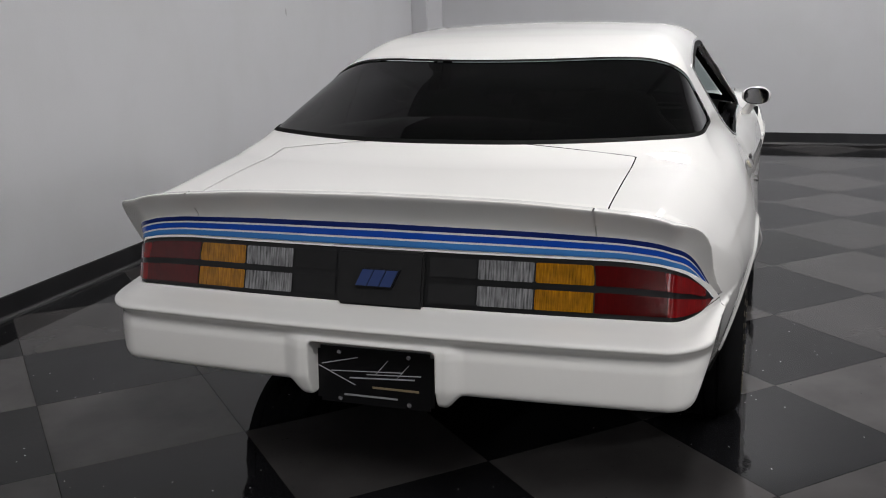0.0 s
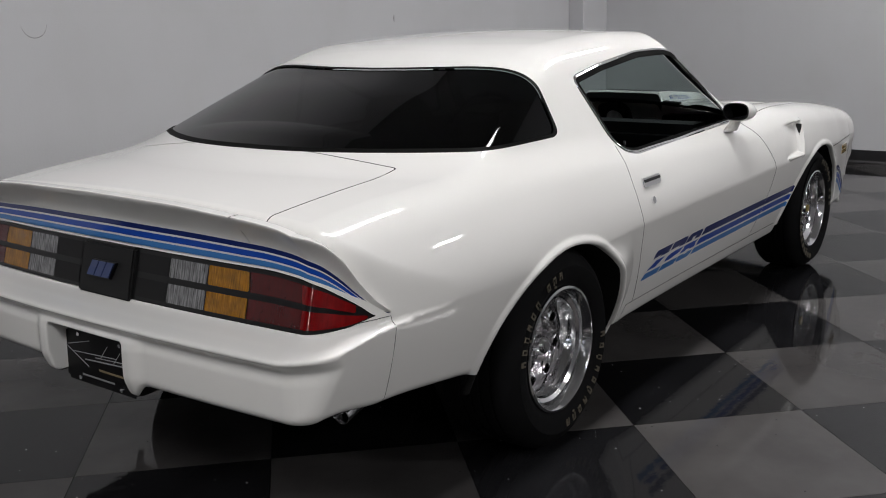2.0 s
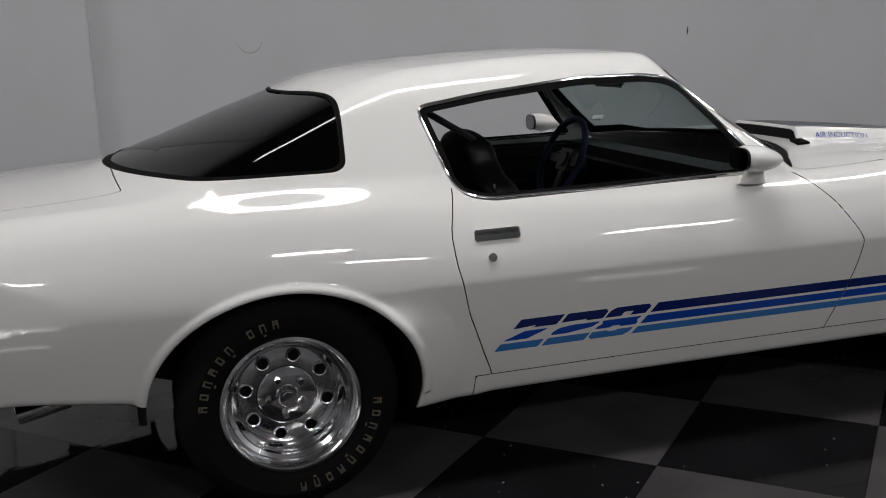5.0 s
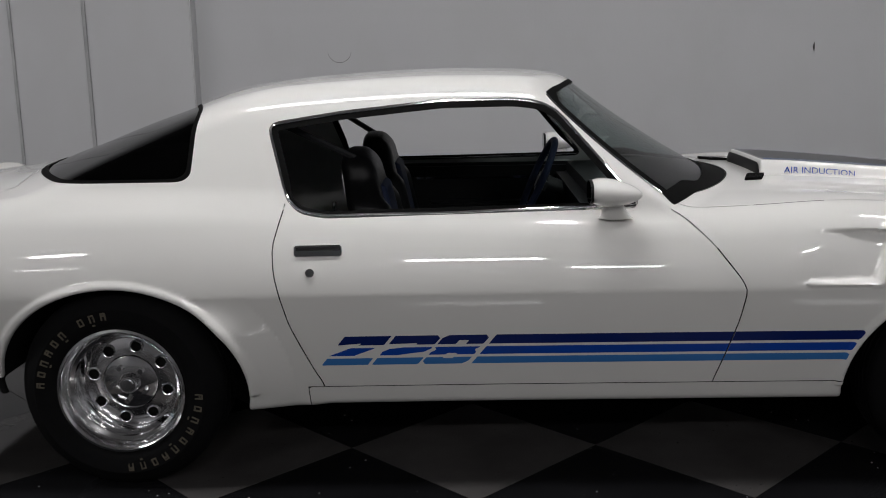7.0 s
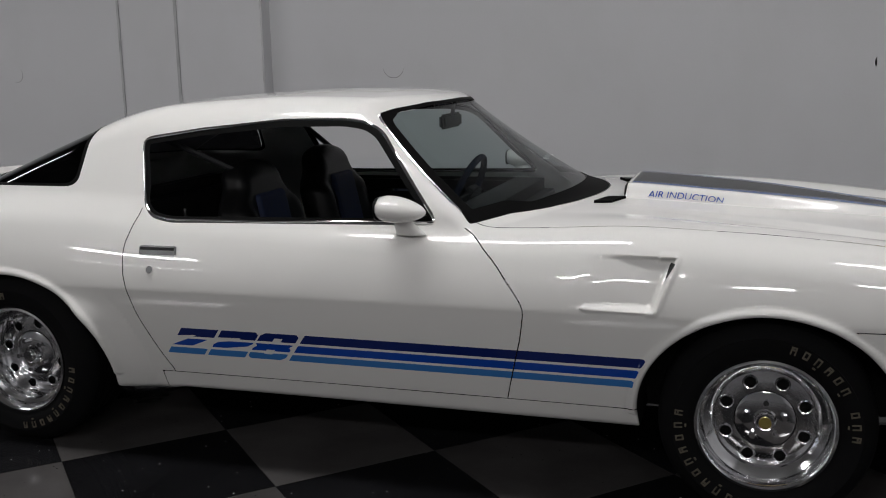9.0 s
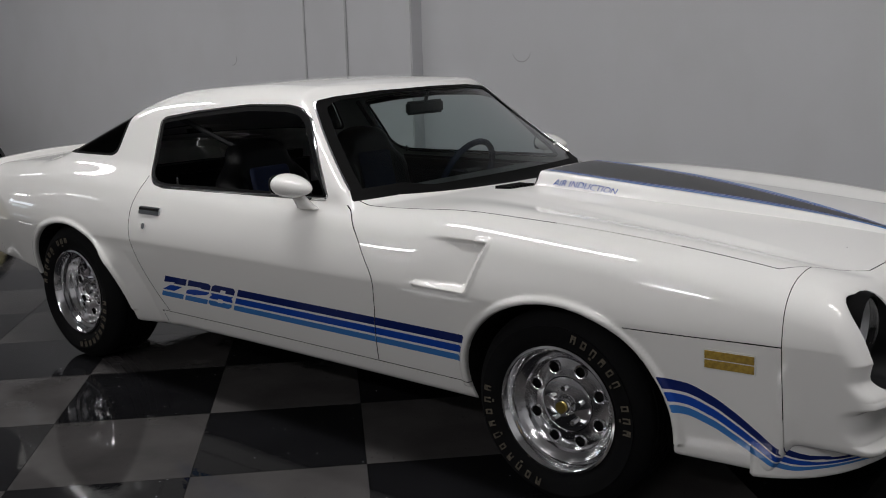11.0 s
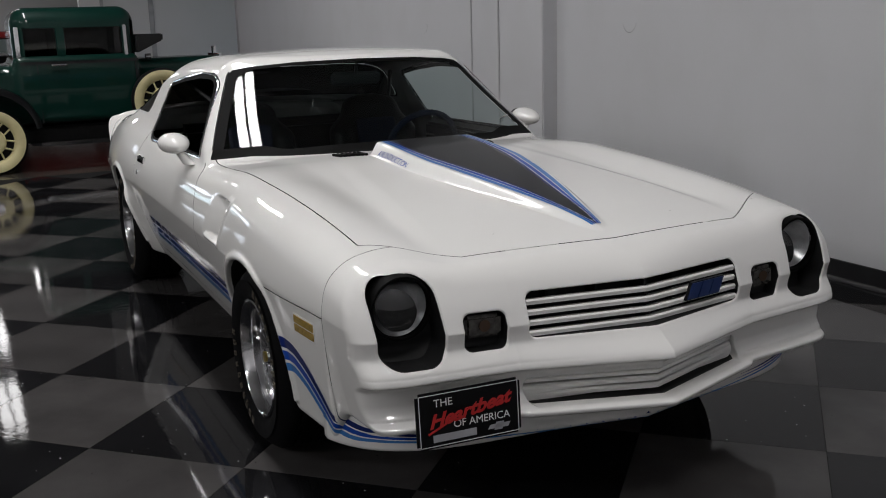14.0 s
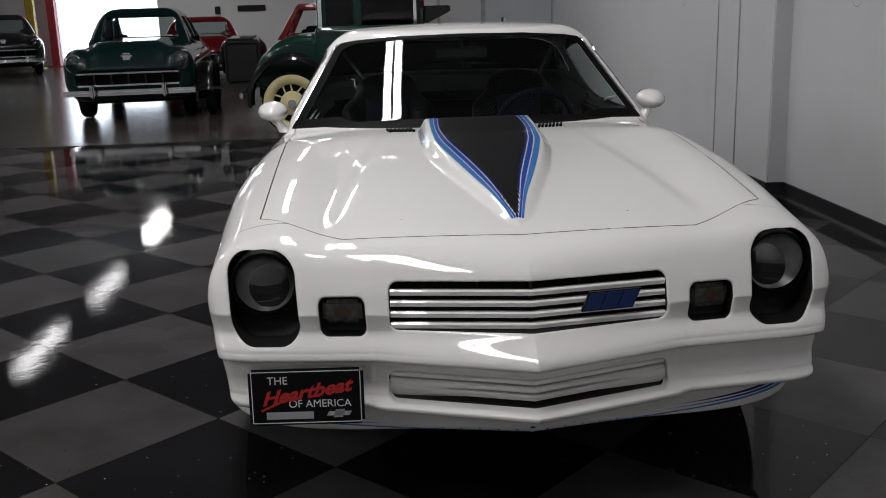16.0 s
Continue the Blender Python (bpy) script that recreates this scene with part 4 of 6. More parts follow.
# ---- floor: black and grey tiles laid on the diagonal, concrete beyond ----
def tile_material(name, colour, fleck, rough):
    m = material(name, colour, rough, noise_scale=3.0, vary=0.25)
    t = m.node_tree
    b = t.nodes["Principled BSDF"]
    b.inputs["IOR"].default_value = 1.26
    # worn wax: slow waves, and fine scratches in many directions
    where_at = t.nodes.new("ShaderNodeNewGeometry")
    heights = []
    for scale, stretch, turn, weight in ((4.0, 1.0, 0.0, 0.9), (34.0, 1.0, 0.0, 0.20), (14.0, 6.0, 0.35, 0.07), (16.0, 8.0, 1.2, 0.06)):
        mp = t.nodes.new("ShaderNodeMapping")
        mp.inputs["Rotation"].default_value = (0, 0, turn)
        mp.inputs["Scale"].default_value = (1, stretch, 1)
        n = t.nodes.new("ShaderNodeTexNoise")
        n.inputs["Scale"].default_value, n.inputs["Detail"].default_value = scale, 3
        w = t.nodes.new("ShaderNodeMath")
        w.operation = "MULTIPLY"
        w.inputs[1].default_value = weight
        t.links.new(where_at.outputs["Position"], mp.inputs["Vector"])
        t.links.new(mp.outputs["Vector"], n.inputs["Vector"])
        t.links.new(n.outputs["Fac"], w.inputs[0])
        heights.append(w)
    total = heights[0]
    for w in heights[1:]:
        add = t.nodes.new("ShaderNodeMath")
        t.links.new(total.outputs[0], add.inputs[0])
        t.links.new(w.outputs[0], add.inputs[1])
        total = add
    bp = t.nodes.new("ShaderNodeBump")
    bp.inputs["Strength"].default_value, bp.inputs["Distance"].default_value = 0.5, 0.0016
    t.links.new(total.outputs[0], bp.inputs["Height"])
    t.links.new(bp.outputs["Normal"], b.inputs["Normal"])
    src = b.inputs["Base Color"].links[0].from_socket
    geo = t.nodes.new("ShaderNodeNewGeometry")
    v = t.nodes.new("ShaderNodeTexVoronoi")
    v.inputs["Scale"].default_value = 26
    t.links.new(geo.outputs["Position"], v.inputs["Vector"])
    n = t.nodes.new("ShaderNodeTexNoise")
    n.inputs["Scale"].default_value = 5
    t.links.new(geo.outputs["Position"], n.inputs["Vector"])
    lim = t.nodes.new("ShaderNodeMath")
    lim.operation = "MULTIPLY"
    lim.inputs[1].default_value = 0.14
    t.links.new(n.outputs["Fac"], lim.inputs[0])
    dot = t.nodes.new("ShaderNodeMath")
    dot.operation = "LESS_THAN"
    t.links.new(v.outputs["Distance"], dot.inputs[0])
    t.links.new(lim.outputs[0], dot.inputs[1])
    wn = t.nodes.new("ShaderNodeMath")
    wn.operation = "GREATER_THAN"
    wn.inputs[1].default_value = 0.6
    t.links.new(v.outputs["Color"], wn.inputs[0])
    both = t.nodes.new("ShaderNodeMath")
    both.operation = "MULTIPLY"
    t.links.new(dot.outputs[0], both.inputs[0])
    t.links.new(wn.outputs[0], both.inputs[1])
    mx = t.nodes.new("ShaderNodeMixRGB")
    mx.inputs[2].default_value = (*fleck, 1)
    t.links.new(both.outputs[0], mx.inputs[0])
    info = t.nodes.new("ShaderNodeObjectInfo")
    hsv = t.nodes.new("ShaderNodeHueSaturation")
    mr = t.nodes.new("ShaderNodeMapRange")
    mr.inputs["To Min"].default_value, mr.inputs["To Max"].default_value = 0.82, 1.18
    t.links.new(info.outputs["Random"], mr.inputs["Value"])
    t.links.new(mr.outputs["Result"], hsv.inputs["Value"])
    t.links.new(src, hsv.inputs["Color"])
    t.links.new(hsv.outputs["Color"], mx.inputs[1])
    t.links.new(mx.outputs["Color"], b.inputs["Base Color"])
    return m


FLOOR_DARK = tile_material("tile_black", (0.009, 0.009, 0.010), (0.40, 0.40, 0.41), 0.040)
FLOOR_GREY = tile_material("tile_grey", (0.054, 0.051, 0.0505), (0.025, 0.025, 0.025), 0.042)
CONCRETE = material("polished_concrete", (0.048, 0.042, 0.036), 0.2, noise_scale=1.5, vary=0.3, bump=0.1, bump_scale=20)
D = 0.4385
TILE_END = -5.0
floor_ob = boxed("floor", UNDER, "black and grey checkered tile floor laid diagonally", "floor", WALL_X - 0.2, TILE_END, -0.1, EAST_X, WALL_Y + 0.2, -0.004)
boxed("ground", CONCRETE, "brown polished concrete workshop floor", "floor", -5.4, SOUTH_Y - 3.0, -0.1, EAST_X, TILE_END, -0.001)

# ---- wheels ----
def revolve(bm, profile, segs=64, axis="x", closed=False):
    """Turns (radius, along) points round the x axis."""
    rings = []
    for r, a in profile:
        rings.append([bm.verts.new((a, r * math.cos(2 * math.pi * k / segs), r * math.sin(2 * math.pi * k / segs))) for k in range(segs)])
    pairs = list(zip(rings, rings[1:]))
    if closed:
        pairs.append((rings[-1], rings[0]))
    for one, two in pairs:
        for k in range(segs):
            bm.faces.new((one[k], one[(k + 1) % segs], two[(k + 1) % segs], two[k]))
    return rings


def cylinder(bm, x, y, z, r, depth, direction=(1, 0, 0), segs=20, r2=None):
    rot = Vector((0, 0, 1)).rotation_difference(Vector(direction)).to_matrix().to_4x4()
    return bmesh.ops.create_cone(bm, cap_ends=True, segments=segs, radius1=r, radius2=r if r2 is None else r2, depth=depth, matrix=Matrix.Translation((x, y, z)) @ rot)["verts"]


LETTER = material("tyre_letters", (0.10, 0.085, 0.062), 0.7, noise_scale=60, vary=0.3)
GOLD = material("gold_cap", (0.55, 0.42, 0.12), 0.3, 1.0)


def wheel(name, radius, width, rim, face, badge_mat):
    """A wheel whose outer rim lip lies at x = 0; the wheel goes to minus x."""
    w = new(name)
    bm = bmesh.new()
    t = radius
    prof = [(rim - 0.004, -0.012), (rim + 0.012, 0.004), (rim + 0.035, 0.013), (rim + 0.07, 0.017), (t - 0.045, 0.010), (t - 0.022, -0.004), (t - 0.008, -0.022)]
    prof += [(t, -0.035), (t, -0.052), (t - 0.007, -0.054), (t - 0.007, -0.060), (t, -0.062)]
    n = max(2, int(width / 0.055))
    for k in range(1, n):
        xx = -0.062 - (width - 0.124) * k / n
        prof += [(t, xx + 0.006), (t - 0.007, xx + 0.004), (t - 0.007, xx - 0.004), (t, xx - 0.006)]
    prof += [(t, -width + 0.035), (t - 0.02, -width + 0.008), (rim + 0.06, -width - 0.01), (rim, -width + 0.01), (rim - 0.01, -width + 0.03)]
    rings = revolve(bm, prof, 72)
    part("tyre", bm, RUBBER, w, "black tyre with raised tan lettering")
    bm = bmesh.new()
    for start, stop, count in ((0.28, 1.62, 10), (3.38, 4.82, 10)):
        for k in range(count):
            if start < 1 and k == 6:
                continue
            a = start + (stop - start) * k / (count - 1)
            rr, wide, tall = rim + 0.050, 0.0085, 0.0125
            for y0, y1, z0, z1 in ((-wide, -wide + 0.004, -tall, tall), (wide - 0.004, wide, -tall, tall), (-wide + 0.004, wide - 0.004, tall - 0.005, tall), (-wide + 0.004, wide - 0.004, -tall * (k % 3), -tall * (k % 3) + 0.005)):
                vs = box(bm, 0.0145, y0, rr + z0, 0.0185, y1, rr + z1)
                bmesh.ops.transform(bm, matrix=Matrix.Rotation(-a, 4, "X"), verts=vs)
    part("lettering", bm, LETTER, w, "worn tan raised letters")
    # rim: lip, stepped barrel and drilled centre
    bm = bmesh.new()
    prof = [(rim - 0.004, -0.02), (rim + 0.004, -0.006), (rim + 0.002, 0.004), (rim - 0.006, 0.006), (rim - 0.012, 0.0), (rim - 0.016, -0.012), (rim - 0.022, -0.020), (rim - 0.024, -0.034), (rim - 0.036, -0.042), (rim - 0.040, -face * 0.6), (rim - 0.050, -face * 0.72), (rim - 0.052, -face - 0.004)]
    revolve(bm, prof, 72)
    part("rim", bm, ALLOY, w, "polished aluminium rim")
    bm = bmesh.new()
    r_out, r_hole, hole, holes = rim - 0.050, rim - 0.082, 0.0180, 8
    inner_r, seg = 0.093, 16
    xf = lambda r: -face + 0.010 * math.cos((r - inner_r) / (r_out - inner_r) * math.pi / 2)
    for k in range(holes):
        a0, a1 = 2 * math.pi * k / holes, 2 * math.pi * (k + 1) / holes
        am = (a0 + a1) / 2
        ring, outer = [], []
        corners = [(r_out, a1), (r_out, a0), (inner_r, a0), (inner_r, a1)]
        for j in range(seg):
            th = 2 * math.pi * j / seg
            ring.append((r_hole + hole * math.cos(th), am + hole * math.sin(th) / r_hole))
            c, s = math.cos(th), math.sin(th)
            k2 = 1 / max(abs(c), abs(s))
            rr = (r_out + inner_r) / 2 + (r_out - inner_r) / 2 * c * k2
            outer.append((rr, am + (a1 - a0) / 2 * s * k2))
        p3 = lambda r, a, dx=0.0: bm.verts.new((xf(r) + dx, r * math.cos(a), r * math.sin(a)))
        vi, vo, vb = [p3(*q) for q in ring], [p3(*q) for q in outer], [p3(q[0], q[1], -0.02) for q in ring]
        for j in range(seg):
            bm.faces.new((vo[j], vo[(j + 1) % seg], vi[(j + 1) % seg], vi[j]))
            bm.faces.new((vi[j], vi[(j + 1) % seg], vb[(j + 1) % seg], vb[j]))
    bmesh.ops.remove_doubles(bm, verts=bm.verts, dist=0.0006)
    bmesh.ops.recalc_face_normals(bm, faces=bm.faces)
    part("wheel_centre", bm, ALLOY, w, "polished drilled wheel centre")
    for k in range(holes):
        bm = bmesh.new()
        revolve(bm, [(hole - 0.0005, -0.006), (hole - 0.0005, 0.004), (hole + 0.0025, 0.0055), (hole + 0.006, 0.001)], 18)
        turn = Matrix.Rotation(2 * math.pi * (k + 0.5) / holes, 4, "X") @ Matrix.Translation((xf(r_hole), r_hole, 0))
        bmesh.ops.transform(bm, matrix=turn, verts=bm.verts)
        bmesh.ops.recalc_face_normals(bm, faces=bm.faces)
        part("hole_ring", bm, ALLOY, w)
    bm = bmesh.new()
    revolve(bm, [(0.0935, -face + 0.002), (0.090, -face + 0.014), (0.082, -face + 0.017), (0.036, -face + 0.020), (0.034, -face + 0.026), (0.031, -face + 0.040), (0.026, -face + 0.045), (0.0, -face + 0.046)], 40)
    part("hub", bm, CHROME, w, "chrome hub")
    bm = bmesh.new()
    cylinder(bm, -face + 0.048, 0, 0, 0.019, 0.006, segs=16)
    part("hub_cap", bm, badge_mat, w, "small hub badge")
    for k in range(5):
        bm = bmesh.new()
        a = 2 * math.pi * k / 5 + 0.3
        cylinder(bm, -face + 0.026, 0.060 * math.cos(a), 0.060 * math.sin(a), 0.0095, 0.024, segs=6)
        part("lug_nut", bm, CHROME, w)
    bm = bmesh.new()
    cylinder(bm, -face - 0.03, 0, 0, rim - 0.052, 0.012, segs=40)
    part("brake_backing", bm, UNDER, w, "dark brake behind the wheel")
    return w


def mount(w, parent, x, y, z, flip):
    w.parent = parent
    w.matrix_basis = pose(x, y, z, (20 if flip else 0) + (100 if y < 1 else 0), 0, 180 if flip else 0)


rear_wheel = wheel("wheel", 0.333, 0.27, 0.207, 0.105, CHROME)
front_wheel = wheel("wheel", 0.322, 0.235, 0.207, 0.075, GOLD)
for master, x, y, z in ((rear_wheel, 0.906, 0.0, 0.333), (front_wheel, 0.899, 2.743, 0.322)):
    twin = copy_thing(master, pose(0, 0, 0))
    mount(master, car, x, y, z, False)
    mount(twin, car, -x, y, z, True)


GOLDLENS = material("marker_lens", (0.36, 0.24, 0.05), 0.2, 0, 1.0, noise_scale=80, vary=0.25)


# ---- lamps, grille and plates at the nose ----
def strip_bar(bm, z, tall, deep, halfwidth, back, inset=0.0, tilt=0.0):
    """A bar across the nose that follows its plan."""
    xs = np.linspace(-halfwidth, halfwidth, 33)
    rings = []
    for x in xs:
        y = float(nose_y(np.array([abs(x)]), np.array([0.64]))[0]) if z > 0.5 else float(nose_y(np.array([abs(x)]), np.array([0.45]))[0])
        y -= inset
        rings.append([bm.verts.new((x, y + dy, z + dz)) for dy, dz in ((0, -tall / 2), (0.002, tall * 0.2), (-0.004, tall / 2), (-deep, tall / 2 + tilt), (-deep, -tall / 2 + tilt))])
    for one, two in zip(rings, rings[1:]):
        for k in range(5):
            bm.faces.new((one[k], two[k], two[(k + 1) % 5], one[(k + 1) % 5]))
    bm.faces.new(rings[0][::-1])
    bm.faces.new(rings[-1])


grille = new("grille")
grille.parent = car
tagged(grille, "white slatted grille")
for z in (0.588, 0.617, 0.646, 0.675):
    bm = bmesh.new()
    strip_bar(bm, z, 0.0155, 0.030, 0.374, 0, inset=0.006 + 0.35 * (z - 0.588) * 0.5, tilt=-0.004)
    part("slat", bm, WHITE, grille)
for x in (-0.28, -0.14, 0.0, 0.14, 0.28):
    bm = bmesh.new()
    box(bm, x - 0.004, 3.60, 0.578, x + 0.004, 3.755 - 0.33 * abs(x) - 0.02, 0.70)
    part("grille_rib", bm, SATIN, grille)
low_grille = new("lower_grille")
low_grille.parent = car
for z in (0.398, 0.421, 0.443):
    bm = bmesh.new()
    strip_bar(bm, z, 0.0145, 0.02, 0.382, 0, inset=0.016)
    part("slat", bm, WHITE, low_grille)
BADGE_BLUE = material("badge_blue", (0.008, 0.028, 0.12), 0.35, 0, 0.5)


def badge(parent, x, y, z, wide, tall, mirror, turn, lean_back):
    """Three slanted blue blocks with dark edges."""
    root = new("badge")
    root.parent = parent
    tagged(root, "blue three-block badge with dark edges")
    for k in range(3):
        for mat, grow, lift in ((DECAL_BLACK, 0.003, 0.0), (BADGE_BLUE, 0.0, 0.003)):
            bm = bmesh.new()
            w = wide / 3 * 0.46 + grow
            cx = (k - 1) * wide / 3 * (0.94 if k == 1 else 1)
            vs = box(bm, cx - w, -lift - 0.006, -tall / 2 - grow, cx + w, 0.004, tall / 2 + grow)
            for v in vs:
                v.co.x += 0.45 * v.co.z
            m = pose(x, y, z, lean_back, 0, turn)
            bmesh.ops.transform(bm, matrix=m, verts=bm.verts)
            part("block" if lift else "block_edge", bm, mat, root, smooth=False)
    return root


badge(grille, -0.215, 3.738, 0.645, 0.142, 0.046, False, 189, 0)


def lamp_lens(bm, x, y, z, r, bulge, segs=32):
    rings = []
    for k in range(7):
        u = k / 6
        rings.append([bm.verts.new((x + r * u * math.cos(a), y + bulge * (1 - u * u), z + r * u * math.sin(a))) for a in np.linspace(0, 2 * math.pi, segs, endpoint=False)] if k else [bm.verts.new((x, y + bulge, z))])
    for k in range(segs):
        bm.faces.new((rings[0][0], rings[1][k], rings[1][(k + 1) % segs]))
    for one, two in zip(rings[1:], rings[2:]):
        for k in range(segs):
            bm.faces.new((one[k], two[k], two[(k + 1) % segs], one[(k + 1) % segs]))


REFLECT = material("lamp_reflector", (0.62, 0.62, 0.63), 0.32, 1.0, noise_scale=30, vary=0.2)
LENS = glass("lamp_glass", (0.80, 0.81, 0.81), 1, 0.12, 30)
for side in (1, -1):
    hl = new("headlamp")
    hl.parent = car
    x, y, z = side * 0.716, 3.588, 0.690
    bm = bmesh.new()
    lamp_lens(bm, x, y + 0.012, z, 0.083, 0.034)
    part("lens", bm, LENS, hl, "round clear glass lens")
    bm = bmesh.new()
    lamp_lens(bm, x, y, z, 0.082, -0.075)
    part("reflector", bm, REFLECT, hl, "round silver reflector")
    bm = bmesh.new()
    rings = [[bm.verts.new((x + r * math.cos(a), y + dy, z + r * math.sin(a))) for a in np.linspace(0, 2 * math.pi, 40, endpoint=False)] for r, dy in ((0.081, 0.010), (0.083, 0.022), (0.090, 0.022), (0.093, 0.004), (0.093, -0.04))]
    for one, two in zip(rings, rings[1:]):
        for k in range(40):
            bm.faces.new((one[k], two[k], two[(k + 1) % 40], one[(k + 1) % 40]))
    part("lamp_ring", bm, WEATHER, hl, "dark retaining ring")
    tl = new("turn_lamp")
    tl.parent = car
    bm = bmesh.new()
    vs = box(bm, side * 0.503 - 0.054, 3.655, 0.592, side * 0.503 + 0.054, 3.680, 0.658)
    bmesh.ops.bevel(bm, geom=bm.edges[:], offset=0.011, segments=4, affect="EDGES")
    for v in bm.verts:
        v.co.y -= 0.16 * (abs(v.co.x) - 0.503)
    part("lens", bm, material("smoked_lens", (0.05, 0.048, 0.045), 0.08, 0, 1.0, noise_scale=60, vary=0.5), tl, "smoked turn lamp lens")
    bm = bmesh.new()
    cylinder(bm, side * 0.503, 3.678, 0.628, 0.017, 0.012, (0, 1, 0), 20)
    part("bulb", bm, material("amber_bulb", (0.05, 0.03, 0.02), 0.2, 0, 1.0), tl, "dim amber bulb")
    # amber marker lamp let into the front wing
    mk = new("marker_lamp")
    mk.parent = car
    mx = [float(side_x(np.array([yy]), np.array([0.583]))[0]) for yy in (3.228, 3.372)]
    bm = bmesh.new()
    def marker_box(z0, z1, lift, m0, m1):
        bm = bmesh.new()
        vs = box(bm, -0.006, m0, z0, lift, m1, z1)
        for v in vs:
            u = (v.co.y - 3.228) / (3.372 - 3.228)
            v.co.x = side * (v.co.x + mx[0] + (mx[1] - mx[0]) * u - 0.19 * 0.75 * 0.3 * (0.65 - v.co.z))
        if side < 0:
            bmesh.ops.reverse_faces(bm, faces=bm.faces)
        return bm
    part("frame", marker_box(0.553, 0.613, 0.004, 3.226, 3.374), material("marker_frame", (0.7, 0.7, 0.68), 0.4), mk)
    part("lens", marker_box(0.558, 0.581, 0.007, 3.232, 3.368), GOLDLENS, mk, "gold amber lens")
    part("lens", marker_box(0.585, 0.608, 0.007, 3.232, 3.368), GOLDLENS, mk, "gold amber lens")
    # exhaust tip below the rear bumper
    bm = bmesh.new()
    d = Vector((side * 0.10, -1.0, -0.20)).normalized()
    rot = Vector((1, 0, 0)).rotation_difference(d).to_matrix().to_4x4()
    revolve(bm, [(0.024, 0.0), (0.024, 0.14), (0.028, 0.15), (0.030, 0.148), (0.030, 0.0)], 24)
    bmesh.ops.transform(bm, matrix=Matrix.Translation((side * 0.635, -0.635, 0.352)) @ rot, verts=bm.verts)
    part("exhaust_tip", bm, CHROME, car, "chrome exhaust tip")

# ---- plates ----
WHITE_INK = material("white_ink", (0.75, 0.75, 0.75), 0.5)
RED_INK = material("red_ink", (0.45, 0.02, 0.02), 0.5)
SILVER_INK = material("silver_ink", (0.35, 0.35, 0.37), 0.4)


def words(name, text, size, mat, parent, m, shear=0.0, width=None, label="", bold=0.0):
    cu = bpy.data.curves.new(name, "FONT")
    cu.body, cu.size, cu.shear, cu.align_x = text, size, shear, "CENTER"
    cu.extrude, cu.offset = 0.0004, bold
    tmp = bpy.data.objects.new("tmp", cu)
    scene.collection.objects.link(tmp)
    me = bpy.data.meshes.new_from_object(tmp.evaluated_get(bpy.context.evaluated_depsgraph_get()))
    bpy.data.objects.remove(tmp)
    if width:
        xs = [v.co.x for v in me.vertices]
        k = width / (max(xs) - min(xs))
        for v in me.vertices:
            v.co.x *= k
    me.materials.clear()
    me.materials.append(mat)
    ob = new(name, me)
    ob.parent = parent
    ob.matrix_basis = m
    if label:
        tagged(ob, label)
    return ob


def flat_bar(name, x, z, w, h, mat, parent, slant=0.0, turn=0.0):
    bm = bmesh.new()
    vs = box(bm, -w / 2, -h / 2, 0, w / 2, h / 2, 0.0006)
    for v in vs:
        v.co.x += slant * v.co.y
    bmesh.ops.transform(bm, matrix=Matrix.Translation((x, z, 0.003)) @ Matrix.Rotation(turn, 4, "Z"), verts=bm.verts)
    return part(name, bm, mat, parent, smooth=False)


PLATE_BLACK = material("plate_black", (0.004, 0.004, 0.0045), 0.35)
PLATE_BLACK.node_tree.nodes["Principled BSDF"].inputs["Specular IOR Level"].default_value = 0.2


def plate_base(name, label, m):
    """A plate in its own plane: x right, y up, its face to plus z."""
    ob = new(name)
    ob.parent = car
    ob.matrix_basis = m
    tagged(ob, label)
    bm = bmesh.new()
    box(bm, -0.1525, -0.077, -0.004, 0.1525, 0.077, 0.0)
    bmesh.ops.bevel(bm, geom=[e for e in bm.edges if abs(e.verts[0].co.z - e.verts[1].co.z) > 0.003], offset=0.010, segments=4, affect="EDGES")
    part("plate_face", bm, PLATE_BLACK, ob)
    return ob


fp = plate_base("front_plate", "black plate with white and red lettering", pose(0.604, 3.775, 0.425, 86, 0, 177))
for x, z, w, h in ((0, 0.070, 0.285, 0.0022), (0, -0.070, 0.285, 0.0022), (-0.1435, 0, 0.0022, 0.138), (0.1435, 0, 0.0022, 0.138)):
    flat_bar("border", x, z, w, h, WHITE_INK, fp)
words("lettering", "THE", 0.030, WHITE_INK, fp, pose(-0.075, 0.036, 0.003))
words("lettering", "Heartbeat", 0.050, RED_INK, fp, pose(0.0, -0.003, 0.004, 0, 0, 9), shear=0.45, width=0.25, bold=0.0016)
flat_bar("underline", -0.075, -0.016, 0.10, 0.006, RED_INK, fp, turn=0.42)
words("lettering", "OF AMERICA", 0.029, WHITE_INK, fp, pose(0.035, -0.028, 0.003), width=0.165)
flat_bar("lettering", -0.045, -0.050, 0.125, 0.020, SILVER_INK, fp)
flat_bar("emblem", 0.085, -0.047, 0.060, 0.012, SILVER_INK, fp, slant=0.6)
flat_bar("emblem", 0.085, -0.047, 0.024, 0.022, SILVER_INK, fp, slant=0.3)
rp = plate_base("rear_plate", "black dealer plate with silver script bars", pose(-0.012, -1.078, 0.444, 87, 0, 0) @ Matrix.Diagonal((1.12, 1.04, 1, 1)))
